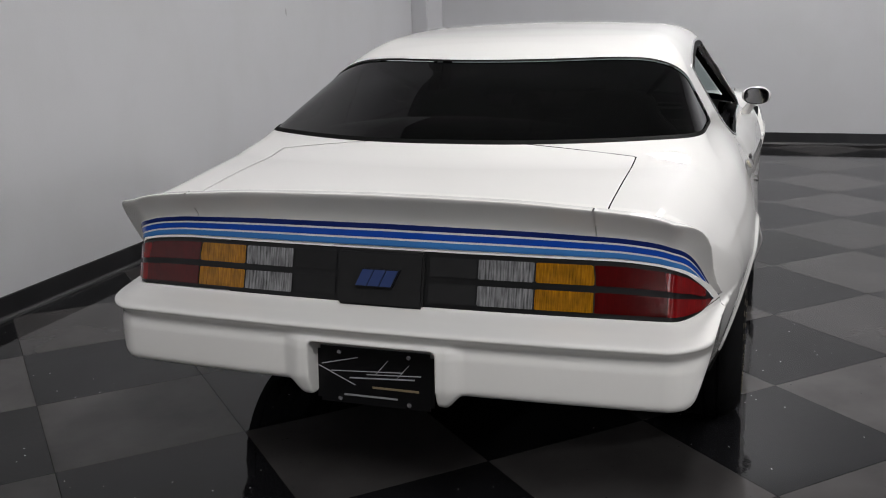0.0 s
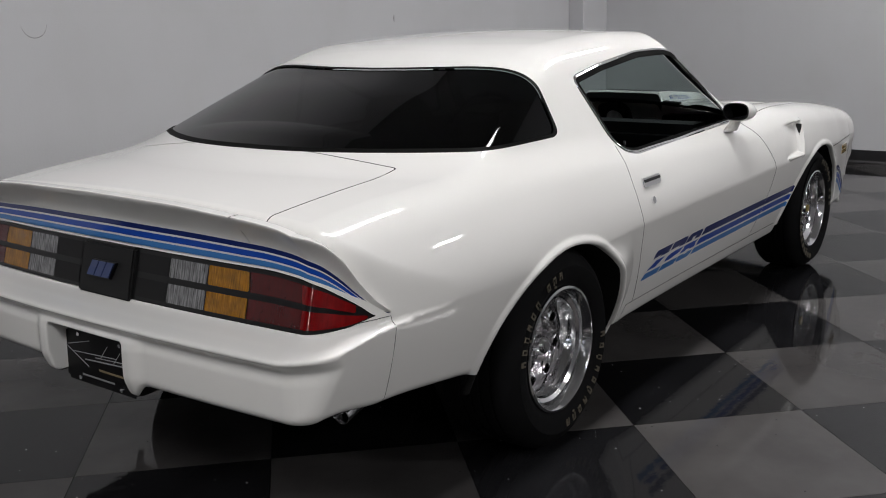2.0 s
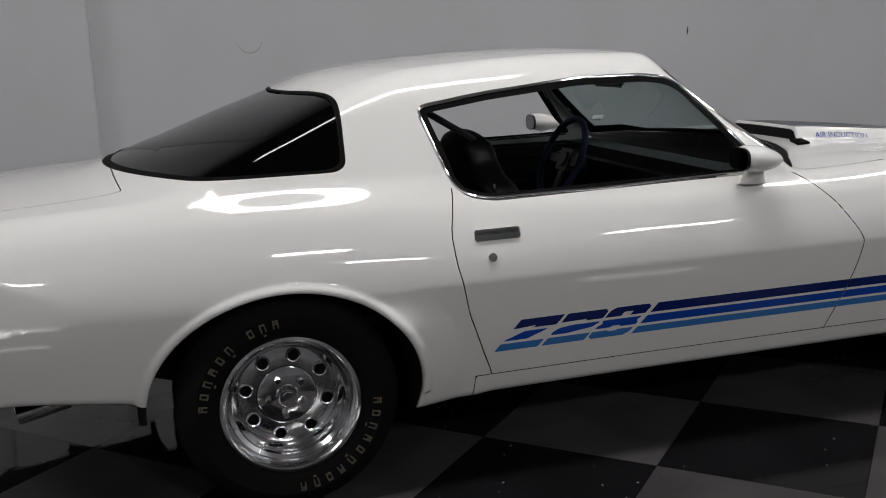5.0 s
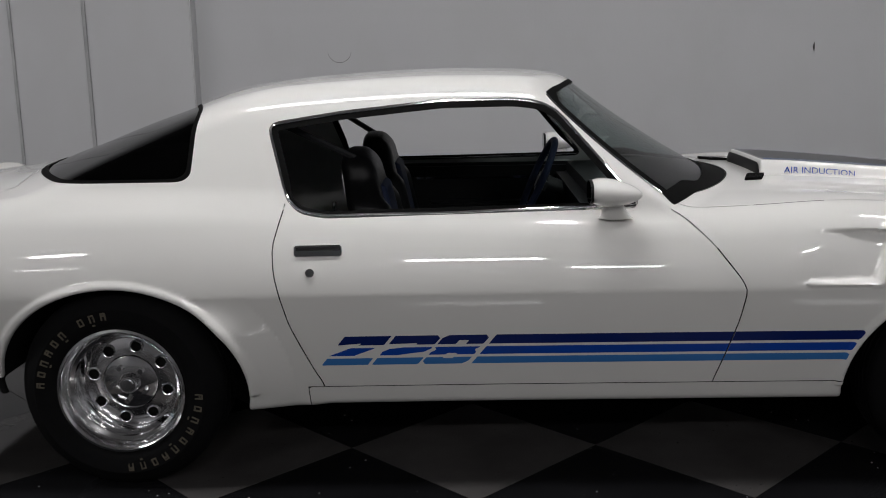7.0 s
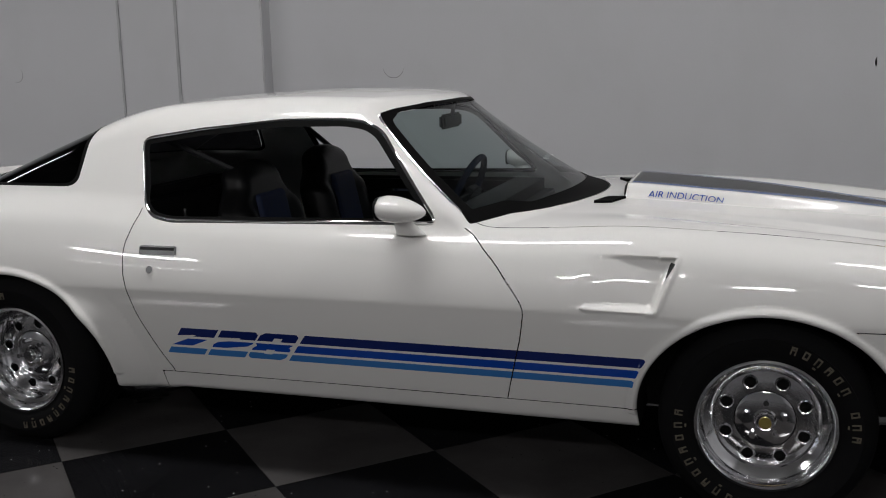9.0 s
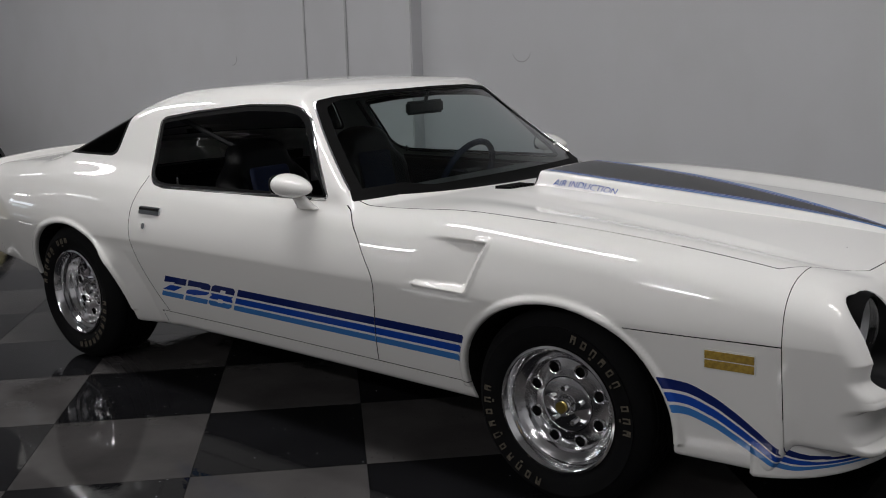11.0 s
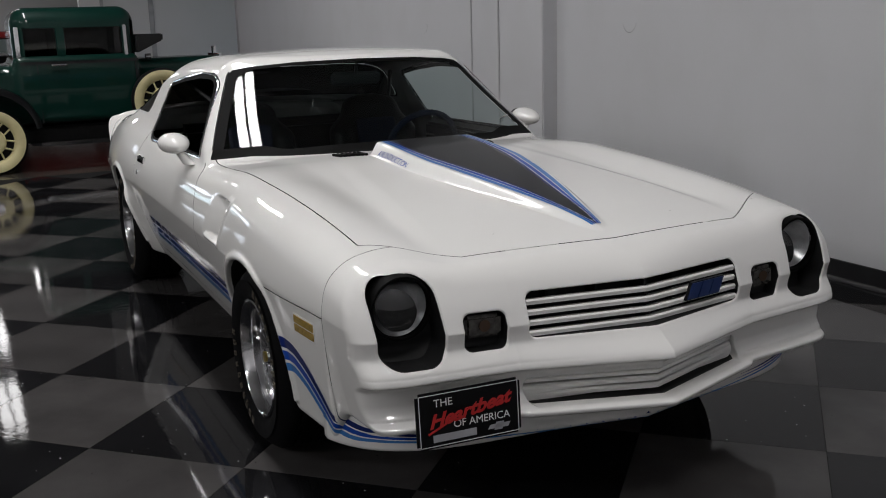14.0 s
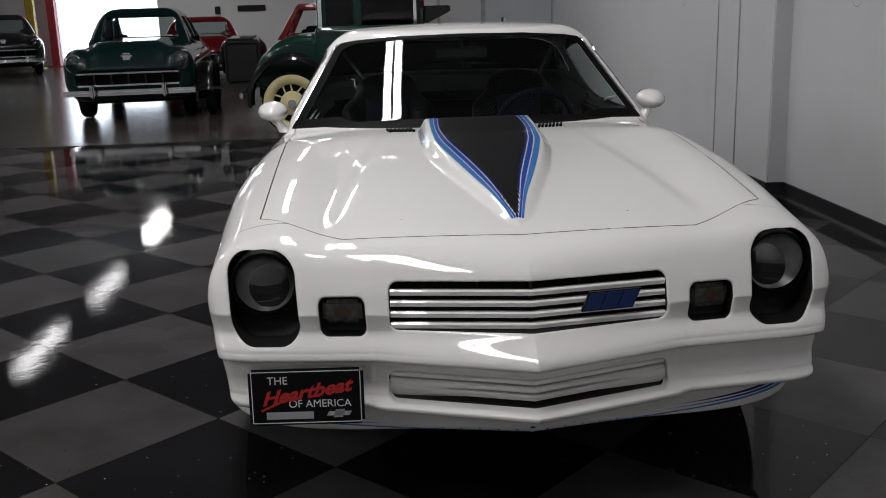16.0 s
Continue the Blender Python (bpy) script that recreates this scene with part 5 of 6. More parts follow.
for x, z, w, h, tn in ((-0.02, 0.016, 0.19, 0.0025, 0.06), (-0.09, 0.040, 0.10, 0.0025, 0.25), (-0.10, 0.0, 0.11, 0.0025, -0.45), (0.02, 0.0, 0.17, 0.0035, 0.06), (0.05, 0.012, 0.14, 0.0025, 0.06), (0.02, 0.030, 0.002, 0.05, -0.3), (0.075, 0.024, 0.002, 0.045, -0.3)):
    flat_bar("script_bar", x, z, w, h, SILVER_INK, rp, slant=0.4, turn=tn)
flat_bar("text_bar", 0.055, -0.026, 0.12, 0.006, material("bronze_ink", (0.22, 0.17, 0.10), 0.5), rp)
flat_bar("text_bar", -0.01, -0.052, 0.14, 0.005, GREY, rp)
for x in (-0.09, 0.09):
    for z in (0.064, -0.064):
        bm = bmesh.new()
        cylinder(bm, x, z, 0.003, 0.006, 0.005, (0, 0, 1), 12)
        part("bolt", bm, CHROME, rp)

# badge panel in the middle of the tail lamps
bm = bmesh.new()
box(bm, -0.122, -1.052, 0.640, 0.122, -1.01, 0.786)
for v in bm.verts:
    v.co.y += 0.27 * (v.co.z - 0.66)
bmesh.ops.bevel(bm, geom=bm.edges[:], offset=0.006, segments=2, affect="EDGES")
part("badge_panel", bm, SATIN, car, "satin black badge panel between the tail lamps")
badge(car, -0.006, -1.042, 0.716, 0.104, 0.044, False, 0, -15)

# ---- mirrors, handles, locks ----
# mirror glass: the dark reflection is put into its colour
MIRROR = material("darkened_mirror", (0.22, 0.22, 0.23), 0.03, 1.0)
for side in (1, -1):
    mir = new("door_mirror")
    mir.parent = car
    bm = bmesh.new()
    bmesh.ops.create_uvsphere(bm, u_segments=36, v_segments=24, radius=1)
    for v in bm.verts:
        u = v.co.y
        taper = 0.62 + 0.38 * (1 - u) / 2 if u > -0.4 else 0.9
        v.co = Vector((v.co.x * 0.082 * taper, max(u, -0.72) * 0.094, v.co.z * 0.053 * taper))
        v.co = Vector((side * (0.898 + v.co.x), 1.578 + v.co.y, 0.957 + v.co.z - 0.08 * v.co.y))
    if side < 0:
        bmesh.ops.reverse_faces(bm, faces=bm.faces)
    part("housing", bm, WHITE, mir, "white mirror housing")
    for grow, nm, mat, yy in ((0.97, "mirror_rim", BLACK, 1.5085), (0.88, "mirror_glass", MIRROR, 1.5075)):
        bm = bmesh.new()
        ring = [[bm.verts.new((side * 0.898 + 0.058 * grow * math.copysign(abs(math.cos(a)) ** 0.7, math.cos(a)), yy + d, 0.9605 + 0.0385 * grow * math.copysign(abs(math.sin(a)) ** 0.7, math.sin(a)))) for a in np.linspace(0, 2 * math.pi, 36, endpoint=False)] for d in (0.0, 0.008)]
        bm.faces.new(ring[0])
        for k in range(36):
            bm.faces.new((ring[0][k], ring[0][(k + 1) % 36], ring[1][(k + 1) % 36], ring[1][k]))
        bmesh.ops.recalc_face_normals(bm, faces=bm.faces)
        part(nm, bm, mat, mir, "mirror glass, its dark reflection set by colour" if mat == MIRROR else "")
    bm = bmesh.new()
    rings = []
    for u in np.linspace(0, 1, 8):
        cx, cy, cz = side * (0.845 + 0.040 * u), 1.60 - 0.02 * u, 0.868 + 0.062 * u
        r1, r2 = 0.054 - 0.022 * u ** 0.5, 0.034 - 0.010 * u
        rings.append([bm.verts.new((cx + r2 * math.cos(a) * 0.8, cy + r1 * math.sin(a), cz - 0.5 * r2 * math.cos(a) * side * 0)) for a in np.linspace(0, 2 * math.pi, 20, endpoint=False)])
    for one, two in zip(rings, rings[1:]):
        for k in range(20):
            bm.faces.new((one[k], one[(k + 1) % 20], two[(k + 1) % 20], two[k]))
    bmesh.ops.recalc_face_normals(bm, faces=bm.faces)
    part("pedestal", bm, WHITE, mir)
    door = pieces["door_obs"][0 if side > 0 else 1]
    sx = lambda y, z: float(side_x(np.array([y]), np.array([z]))[0])
    bm = bmesh.new()
    for (y0, y1, z0, z1, lift) in ((0.585, 0.735, 0.772, 0.806, 0.010),):
        vs = box(bm, -0.004, y0, z0, lift, y1, z1)
        for v in vs:
            v.co.x = side * (v.co.x + sx(v.co.y, 0.789) - 0.25 * (v.co.z - 0.789))
    bmesh.ops.recalc_face_normals(bm, faces=bm.faces)
    bmesh.ops.bevel(bm, geom=bm.edges[:], offset=0.004, segments=2, affect="EDGES")
    handle = part("handle", bm, CHROME, door, "chrome flap door handle")
    bm = bmesh.new()
    vs = box(bm, 0.0095, 0.592, 0.791, 0.0125, 0.728, 0.801)
    for v in vs:
        v.co.x = side * (v.co.x + sx(v.co.y, 0.789) - 0.25 * (v.co.z - 0.789))
    part("handle_insert", bm, BLACK, door)
    bm = bmesh.new()
    cylinder(bm, side * (sx(0.635, 0.722) + 0.002), 0.635, 0.722, 0.0135, 0.010, (side, 0, 0.25), 20)
    part("lock", bm, CHROME, door, "round chrome lock")

# ---- words on the scoop, louvres beside it ----
me = words("scoop_lettering", "AIR INDUCTION", 0.04, BLUE, car, pose(0, 0, 0), shear=0.2)
xs, ys = [v.co.x for v in me.data.vertices], [v.co.y for v in me.data.vertices]
flat = np.array([v.co for v in me.data.vertices])
u, w = (flat[:, 0] - min(xs)) / (max(xs) - min(xs)), (flat[:, 1] - min(ys)) / (max(ys) - min(ys))
p = np.stack([0.240 - 0.015 * w - 0.005 * u, 2.315 + 0.27 * u, 0 * u], 1)
p[:, 2] = top_z(p[:, 0], p[:, 1])
for step in range(4):
    g = gradient(skin, p)
    p = p + ((0.0065 - skin(*p.T)) / np.maximum((g * g).sum(1), 0.05))[:, None] * g
for v, q in zip(me.data.vertices, p):
    v.co = Vector(q)
for side in (1, -1):
    for k in range(7):
        bm = bmesh.new()
        ax, y = 0.262 + 0.0160 * k, 2.205 - 0.006 * k
        zs = np.linspace(0.86, 1.0, 281)
        z = float(zs[np.argmax(skin(np.full(281, ax), np.full(281, y), zs) > 0)])
        slope = -0.02
        vs = box(bm, -0.0045, -0.032, -0.002, 0.0045, 0.032, 0.0095)
        for v in vs:
            v.co = Vector((side * (ax + v.co.x - 0.22 * v.co.y), y + v.co.y, z + v.co.z + slope * v.co.y))
        bmesh.ops.recalc_face_normals(bm, faces=bm.faces)
        part("louvre", bm, WEATHER, car, "black cowl louvre slot")
    # dark mouth of the scoop, facing the windscreen
bm = bmesh.new()
vs = []
for k in range(25):
    x = -0.235 + 0.47 * k / 24
    zt = float(top_z(np.array([abs(x)]), np.array([2.30]))[0])
    vs.append((bm.verts.new((x, 2.2215, zt - 0.060)), bm.verts.new((x, 2.2275, zt - 0.008))))
for a, b in zip(vs, vs[1:]):
    bm.faces.new((a[0], b[0], b[1], a[1]))
bmesh.ops.solidify(bm, geom=bm.faces[:], thickness=0.002)
part("scoop_mouth", bm, BLACK, car, "black rear opening of the hood scoop")


# ---- cabin ----
VINYL = material("black_vinyl", (0.004, 0.004, 0.0045), 0.38, noise_scale=60, vary=0.3, bump=0.3, bump_scale=400)
VINYL.node_tree.nodes["Principled BSDF"].inputs["Specular IOR Level"].default_value = 0.22
BLUE_CLOTH = material("blue_cloth", (0.006, 0.013, 0.045), 0.75, noise_scale=80, vary=0.3)
PLASTIC = material("cabin_plastic", (0.02, 0.02, 0.022), 0.5)


def soft_box(bm, x0, y0, z0, x1, y1, z1, r, segs=4):
    b2 = bmesh.new()
    box(b2, x0, y0, z0, x1, y1, z1)
    bmesh.ops.bevel(b2, geom=b2.edges[:], offset=r, segments=segs, affect="EDGES")
    me = bpy.data.meshes.new("tmp")
    b2.to_mesh(me)
    b2.free()
    n = len(bm.verts)
    bm.from_mesh(me)
    bpy.data.meshes.remove(me)
    bm.verts.ensure_lookup_table()
    return bm.verts[n:]


def seat_form(f, mat, name, seat, label, lo, hi, h=0.014):
    v, q = shell(f, lo, hi, h)
    mesh_object(name, v, q, mat, seat, label, normals=gradient(f, v))


for sx0 in (0.36, -0.36):
    seat = new("bucket_seat")
    seat.parent = car

    def cushion(x, y, z):
        d = np.hypot(np.maximum(np.abs(x - sx0) - 0.16, 0), np.hypot(np.maximum(np.abs(z - 0.47) - 0.04, 0), np.maximum(np.abs(y - 1.10) - 0.19, 0))) - 0.07
        return smin(d, np.hypot(np.maximum(np.abs(y - 1.10) - 0.18, 0), np.hypot(np.abs(x - sx0) - 0.19, z - 0.51)) - 0.055, 0.03)

    def backrest(x, y, z):
        yy = y - 0.86 + 0.22 * (z - 0.5)
        w = 0.20 - 0.085 * ramp(z, 0.86, 0.98)
        d = np.hypot(np.maximum(np.abs(x - sx0) - w, 0) * 0.95, np.hypot(np.maximum(np.abs(yy) - 0.012, 0), np.maximum(np.maximum(z - 1.0 + 1.2 * (x - sx0) ** 2, 0.5 - z), 0) * 0.8)) - 0.05
        bolster = np.hypot(np.hypot(np.abs(x - sx0) - 0.19, yy - 0.045), np.maximum(np.maximum(z - 0.85, 0.55 - z), 0)) - 0.045
        return smin(d, bolster, 0.03)

    def insert(x, y, z):
        yy = y - 0.86 + 0.22 * (z - 0.5)
        return np.hypot(np.maximum(np.abs(x - sx0) - 0.10, 0), np.hypot(np.maximum(np.abs(yy - 0.06) - 0.005, 0), np.maximum(np.abs(z - 0.76) - 0.16, 0))) - 0.016

    seat_form(cushion, VINYL, "cushion", seat, "black vinyl seat cushion", (sx0 - 0.3, 0.8, 0.34), (sx0 + 0.3, 1.42, 0.62))
    seat_form(backrest, VINYL, "backrest", seat, "black vinyl high-back backrest", (sx0 - 0.3, 0.6, 0.42), (sx0 + 0.3, 1.02, 1.12))
    seat_form(insert, BLUE_CLOTH, "seat_insert", seat, "blue cloth centre", (sx0 - 0.15, 0.7, 0.56), (sx0 + 0.15, 1.0, 0.98))
bm = bmesh.new()
soft_box(bm, -0.62, 0.1, 0.40, 0.62, 0.55, 0.56, 0.06)
vs = soft_box(bm, -0.60, -0.02, 0.50, 0.60, 0.14, 0.90, 0.05)
part("rear_seat", bm, VINYL, car, "black vinyl rear bench")
bm = bmesh.new()
vs = soft_box(bm, -0.72, 1.55, 0.62, 0.72, 1.98, 0.885, 0.05)
for v in vs:
    if v.co.y > 1.7:
        v.co.y -= 0.42 * v.co.x ** 2
part("dashboard", bm, VINYL, car, "black dashboard")
bm = bmesh.new()
soft_box(bm, -0.11, 0.8, 0.3, 0.11, 1.6, 0.58, 0.03)
part("console", bm, PLASTIC, car, "black centre console")
bm = bmesh.new()
rim_r, tube = 0.185, 0.015
for i in range(40):
    a = 2 * math.pi * i / 40
    for j in range(10):
        b = 2 * math.pi * j / 10
        bm.verts.new(((rim_r + tube * math.cos(b)) * math.cos(a), (rim_r + tube * math.cos(b)) * math.sin(a), tube * math.sin(b)))
bm.verts.ensure_lookup_table()
for i in range(40):
    for j in range(10):
        bm.faces.new([bm.verts[q] for q in (i * 10 + j, ((i + 1) % 40) * 10 + j, ((i + 1) % 40) * 10 + (j + 1) % 10, i * 10 + (j + 1) % 10)])
m = pose(-0.36, 1.44, 0.84, 66, 0, 0)
bmesh.ops.transform(bm, matrix=m, verts=bm.verts)
steering = new("steering_wheel")
steering.parent = car
part("wheel_rim", bm, BLUE_CLOTH, steering, "dark blue steering wheel rim")
bm = bmesh.new()
for vs in (box(bm, -0.17, -0.02, -0.03, 0.17, 0.02, -0.018), box(bm, -0.02, -0.17, -0.03, 0.02, 0, -0.018), box(bm, -0.055, -0.05, -0.035, 0.055, 0.05, -0.01)):
    pass
bmesh.ops.transform(bm, matrix=m, verts=bm.verts)
part("spokes", bm, PLASTIC, steering)
bm = bmesh.new()
cylinder(bm, -0.36, 1.56, 0.79, 0.035, 0.26, (0, 0.91, -0.40))
part("steering_column", bm, PLASTIC, steering)
bm = bmesh.new()
vs = soft_box(bm, -0.125, 1.475, 1.165, 0.125, 1.50, 1.225, 0.010, 3)
mirror_in = part("rear_view_mirror", bm, PLASTIC, car, "black rear-view mirror under the windscreen header")
bm = bmesh.new()
cylinder(bm, 0, 1.50, 1.24, 0.008, 0.06, (0, 0.3, 1))
part("mirror_stem", bm, PLASTIC, mirror_in)
for side in (1, -1):
    bm = bmesh.new()
    vs = soft_box(bm, side * 0.735, 0.68, 0.36, side * 0.775, 1.70, 0.875, 0.015, 2)
    soft_box(bm, side * 0.66, 0.95, 0.66, side * 0.74, 1.42, 0.70, 0.012, 2)
    part("door_card", bm, VINYL, car, "black vinyl door panel with armrest")
    bm = bmesh.new()
    box(bm, side * 0.733, 0.70, 0.80, side * 0.734 - side * 0.004, 1.68, 0.812)
    part("door_card_trim", bm, CHROME, car, "thin bright door panel trim")
    bm = bmesh.new()
    a, b = Vector((side * 0.60, 0.50, 1.17)), Vector((side * 0.45, 0.80, 1.0))
    cylinder(bm, *((a + b) / 2), 0.012, (b - a).length, (b - a).normalized(), 6)
    part("seat_belt", bm, PLASTIC, car, "black shoulder belt")
bm = bmesh.new()
vs = box(bm, -0.028, -0.002, -0.018, 0.028, 0.0, 0.018)
bmesh.ops.transform(bm, matrix=Matrix.Translation((-0.655, 1.762, 0.985)) @ Matrix.Rotation(radians(40), 4, "Z") @ Matrix.Rotation(radians(-58), 4, "X"), verts=bm.verts)
part("sticker", bm, WHITE_INK, car, "small white windscreen sticker")
for side in (1, -1):
    bm = bmesh.new()
    cylinder(bm, side * 0.775, 0.70, 0.905, 0.006, 0.035, (0, 0, 1), 12)
    part("lock_knob", bm, CHROME, car, "small chrome door lock knob")
car.matrix_basis = pose(-0.027, 0.009, 0, 0, 0, -0.55)

# ---- vehicles in the workshop behind ----
GREEN = material("dark_green_paint", (0.0016, 0.0185, 0.0135), 0.35, 0, 0.6, noise_scale=3, vary=0.1)
GREEN.node_tree.nodes["Principled BSDF"].inputs["Specular IOR Level"].default_value = 0.08
TEAL = material("deep_green_paint", (0.003, 0.016, 0.016), 0.3, 0, 1.0, noise_scale=3, vary=0.1)
CREAM = material("cream_paint", (0.62, 0.55, 0.30), 0.4, 0, 0.6, noise_scale=10, vary=0.08)
REDPAINT = material("red_paint", (0.17, 0.006, 0.007), 0.35, 0, 1.0, noise_scale=3, vary=0.1)
GLOSSBLACK = material("gloss_black", (0.010, 0.010, 0.011), 0.3, 0, 1.0, noise_scale=4, vary=0.1)
DARKGLASS = glass("dark_glass", (0.22, 0.22, 0.22), 1, 0.03)


def rbox3(x, y, z, cx, cy, cz, hx, hy, hz, r):
    q = [np.abs(a - c) - h + r for a, c, h in ((x, cx, hx), (y, cy, hy), (z, cz, hz))]
    return np.minimum(np.maximum(np.maximum(q[0], q[1]), q[2]), 0) + np.sqrt(sum(np.maximum(a, 0) ** 2 for a in q)) - r


def blob(name, f, lo, hi, h, mat, parent, label=""):
    v, q = shell(f, lo, hi, h)
    n = gradient(f, v)
    return mesh_object(name, v, q, mat, parent, label, normals=n)


def spoked_wheel(parent, x, y, z, r, side):
    """A cream wire wheel in a plane of constant y, its face to side * y."""
    w = new("wheel")
    w.parent = parent
    w.location = (x, y, z)
    turn = Matrix.Rotation(radians(90 * side), 4, "Z")
    bm = bmesh.new()
    revolve(bm, [(r * 0.80, -0.05), (r * 0.86, -0.062), (r * 0.95, -0.06), (r, -0.03), (r, 0.03), (r * 0.95, 0.058), (r * 0.90, 0.062)], 40)
    bmesh.ops.transform(bm, matrix=turn, verts=bm.verts)
    part("tyre", bm, RUBBER, w, "black tyre tread")
    bm = bmesh.new()
    revolve(bm, [(r * 0.94, 0.060), (r * 0.86, 0.066), (r * 0.74, 0.060), (r * 0.66, 0.045), (r * 0.62, 0.02), (r * 0.62, -0.03)], 40)
    bmesh.ops.transform(bm, matrix=turn, verts=bm.verts)
    part("rim", bm, CREAM, w, "cream rim and tyre wall")
    bm = bmesh.new()
    revolve(bm, [(0.0, 0.075), (r * 0.12, 0.072), (r * 0.15, 0.060), (r * 0.36, 0.052), (r * 0.40, 0.035), (r * 0.40, 0.0)], 32)
    bmesh.ops.transform(bm, matrix=turn, verts=bm.verts)
    part("hub", bm, CREAM, w, "cream hub")
    bm = bmesh.new()
    cylinder(bm, 0.08, 0, 0, r * 0.14, 0.03, (1, 0, 0), 20)
    bmesh.ops.transform(bm, matrix=turn, verts=bm.verts)
    part("hub_cap", bm, CHROME, w, "chrome hub cap")
    for k in range(12):
        bm = bmesh.new()
        a = 2 * math.pi * k / 12
        m = Matrix.Rotation(a, 4, "X")
        p, q = Vector((0.035, 0.012 * (-1) ** k, r * 0.31)), Vector((0.02, -0.012 * (-1) ** k, r * 0.64))
        cylinder(bm, *((p + q) / 2), 0.010, (q - p).length, (q - p).normalized(), 6)
        bmesh.ops.transform(bm, matrix=turn @ m, verts=bm.verts)
        part("spoke", bm, CREAM, w)
    bm = bmesh.new()
    cylinder(bm, -0.03, 0, 0, r * 0.62, 0.01, (1, 0, 0), 32)
    bmesh.ops.transform(bm, matrix=turn, verts=bm.verts)
    part("brake_drum", bm, UNDER, w)
    return w


def wing(name, cx, cy, cz, r, y0, y1, a0, a1, mat, parent, flat=0.0, thick=0.025):
    """A curved mudguard over a wheel, from angle a0 to a1, with a straight run at its end."""
    bm = bmesh.new()
    pts = [(cx + r * math.cos(a), cz + r * math.sin(a)) for a in np.linspace(a0, a1, 22)]
    if flat:
        x, z = pts[-1]
        pts += [(x + flat * 0.5, z - 0.09), (x + flat, z - 0.17)]
    rings = []
    for x, z in pts:
        d = Vector((x - cx, 0, z - cz)).normalized()
        ring = []
        for u in np.linspace(0, 1, 9):
            drop = -0.07 * (2 * u - 1) ** 4
            ring.append(bm.verts.new((x + d.x * drop, y0 + (y1 - y0) * u, z + d.z * drop)))
        rings.append(ring)
    for p, q in zip(rings, rings[1:]):
        for k in range(8):
            bm.faces.new((p[k], p[k + 1], q[k + 1], q[k]))
    bmesh.ops.solidify(bm, geom=bm.faces[:], thickness=thick)
    bmesh.ops.recalc_face_normals(bm, faces=bm.faces)
    return part(name, bm, mat, parent, "gloss black mudguard")


# the vintage coupe: nose to minus x, its flank to plus y at y = -5.5
vc = tagged(new("vintage_coupe"), "dark green vintage coupe with cream wire wheels and black mudguards", "car")
CY = -6.12


def coupe_tub(x, y, z):
    yy = y - CY
    cab = rbox3(x, yy, z, 0.45, 0, 0.86, 0.65, 0.62, 0.36, 0.07)
    tail = rbox3(x, yy, z, 1.30, 0, 0.84, 0.57, 0.60 - 0.16 * np.clip(x - 1.0, 0, 1) ** 2, 0.34, 0.16)
    tail = smax(tail, (z - (1.15 - 0.40 * (np.clip(x - 1.1, 0, 2) / 0.76) ** 2.6)) * 0.8, 0.10)
    bonnet = rbox3(x, yy, z, -0.68, 0, 0.84, 0.50, 0.36 + 0.12 * np.clip((x + 1.1) / 0.9, 0, 1), 0.31, 0.10)
    d = smin(smin(cab, tail, 0.05), bonnet, 0.08)
    d = smax(d, -np.maximum(np.hypot(x - 1.40, z - 0.40) - 0.50, 0.42 - np.abs(yy)), 0.02)
    return np.maximum(d, 0.40 - z)


blob("body", coupe_tub, (-1.3, CY - 0.75, 0.36), (1.95, CY + 0.75, 1.3), 0.028, GREEN, vc, "dark green coachwork")


def coupe_top(x, y, z):
    yy = y - CY
    d = rbox3(x, yy, z, 0.44, 0, 1.40, 0.64, 0.58, 0.33, 0.17)
    for cx, hx in ((0.80, 0.16), (0.25, 0.30)):
        d = np.maximum(d, -np.maximum(np.maximum(np.abs(x - cx) - hx, np.abs(z - 1.34) - 0.17), 0.45 - np.abs(yy)))
    d = np.maximum(d, -rbox3(x, yy, z, 0.42, 0, 1.35, 0.60, 0.53, 0.24, 0.05))
    return np.maximum(d, 1.16 - z)


blob("roof", coupe_top, (-0.3, CY - 0.7, 1.12), (1.15, CY + 0.7, 1.78), 0.022, GREEN, vc, "dark green closed roof")
bm = bmesh.new()
vs = soft_box(bm, -0.50, CY - 0.56, 1.21, -0.20, CY + 0.56, 1.42, 0.02, 2)
for v in vs:
    k = max(0, -0.20 - v.co.x) / 0.30
    v.co.z += 0.14 * k * (1.42 - v.co.z) / 0.21
part("windscreen_cowl", bm, SATIN, vc, "black folded cover ahead of the windscreen")
for cx, hx in ((0.80, 0.16), (0.25, 0.30)):
    for s in (1, -1):
        bm = bmesh.new()
        box(bm, cx - hx, CY + s * 0.555, 1.17, cx + hx, CY + s * 0.56, 1.51)
        part("side_window", bm, DARKGLASS, vc, "dark side window")
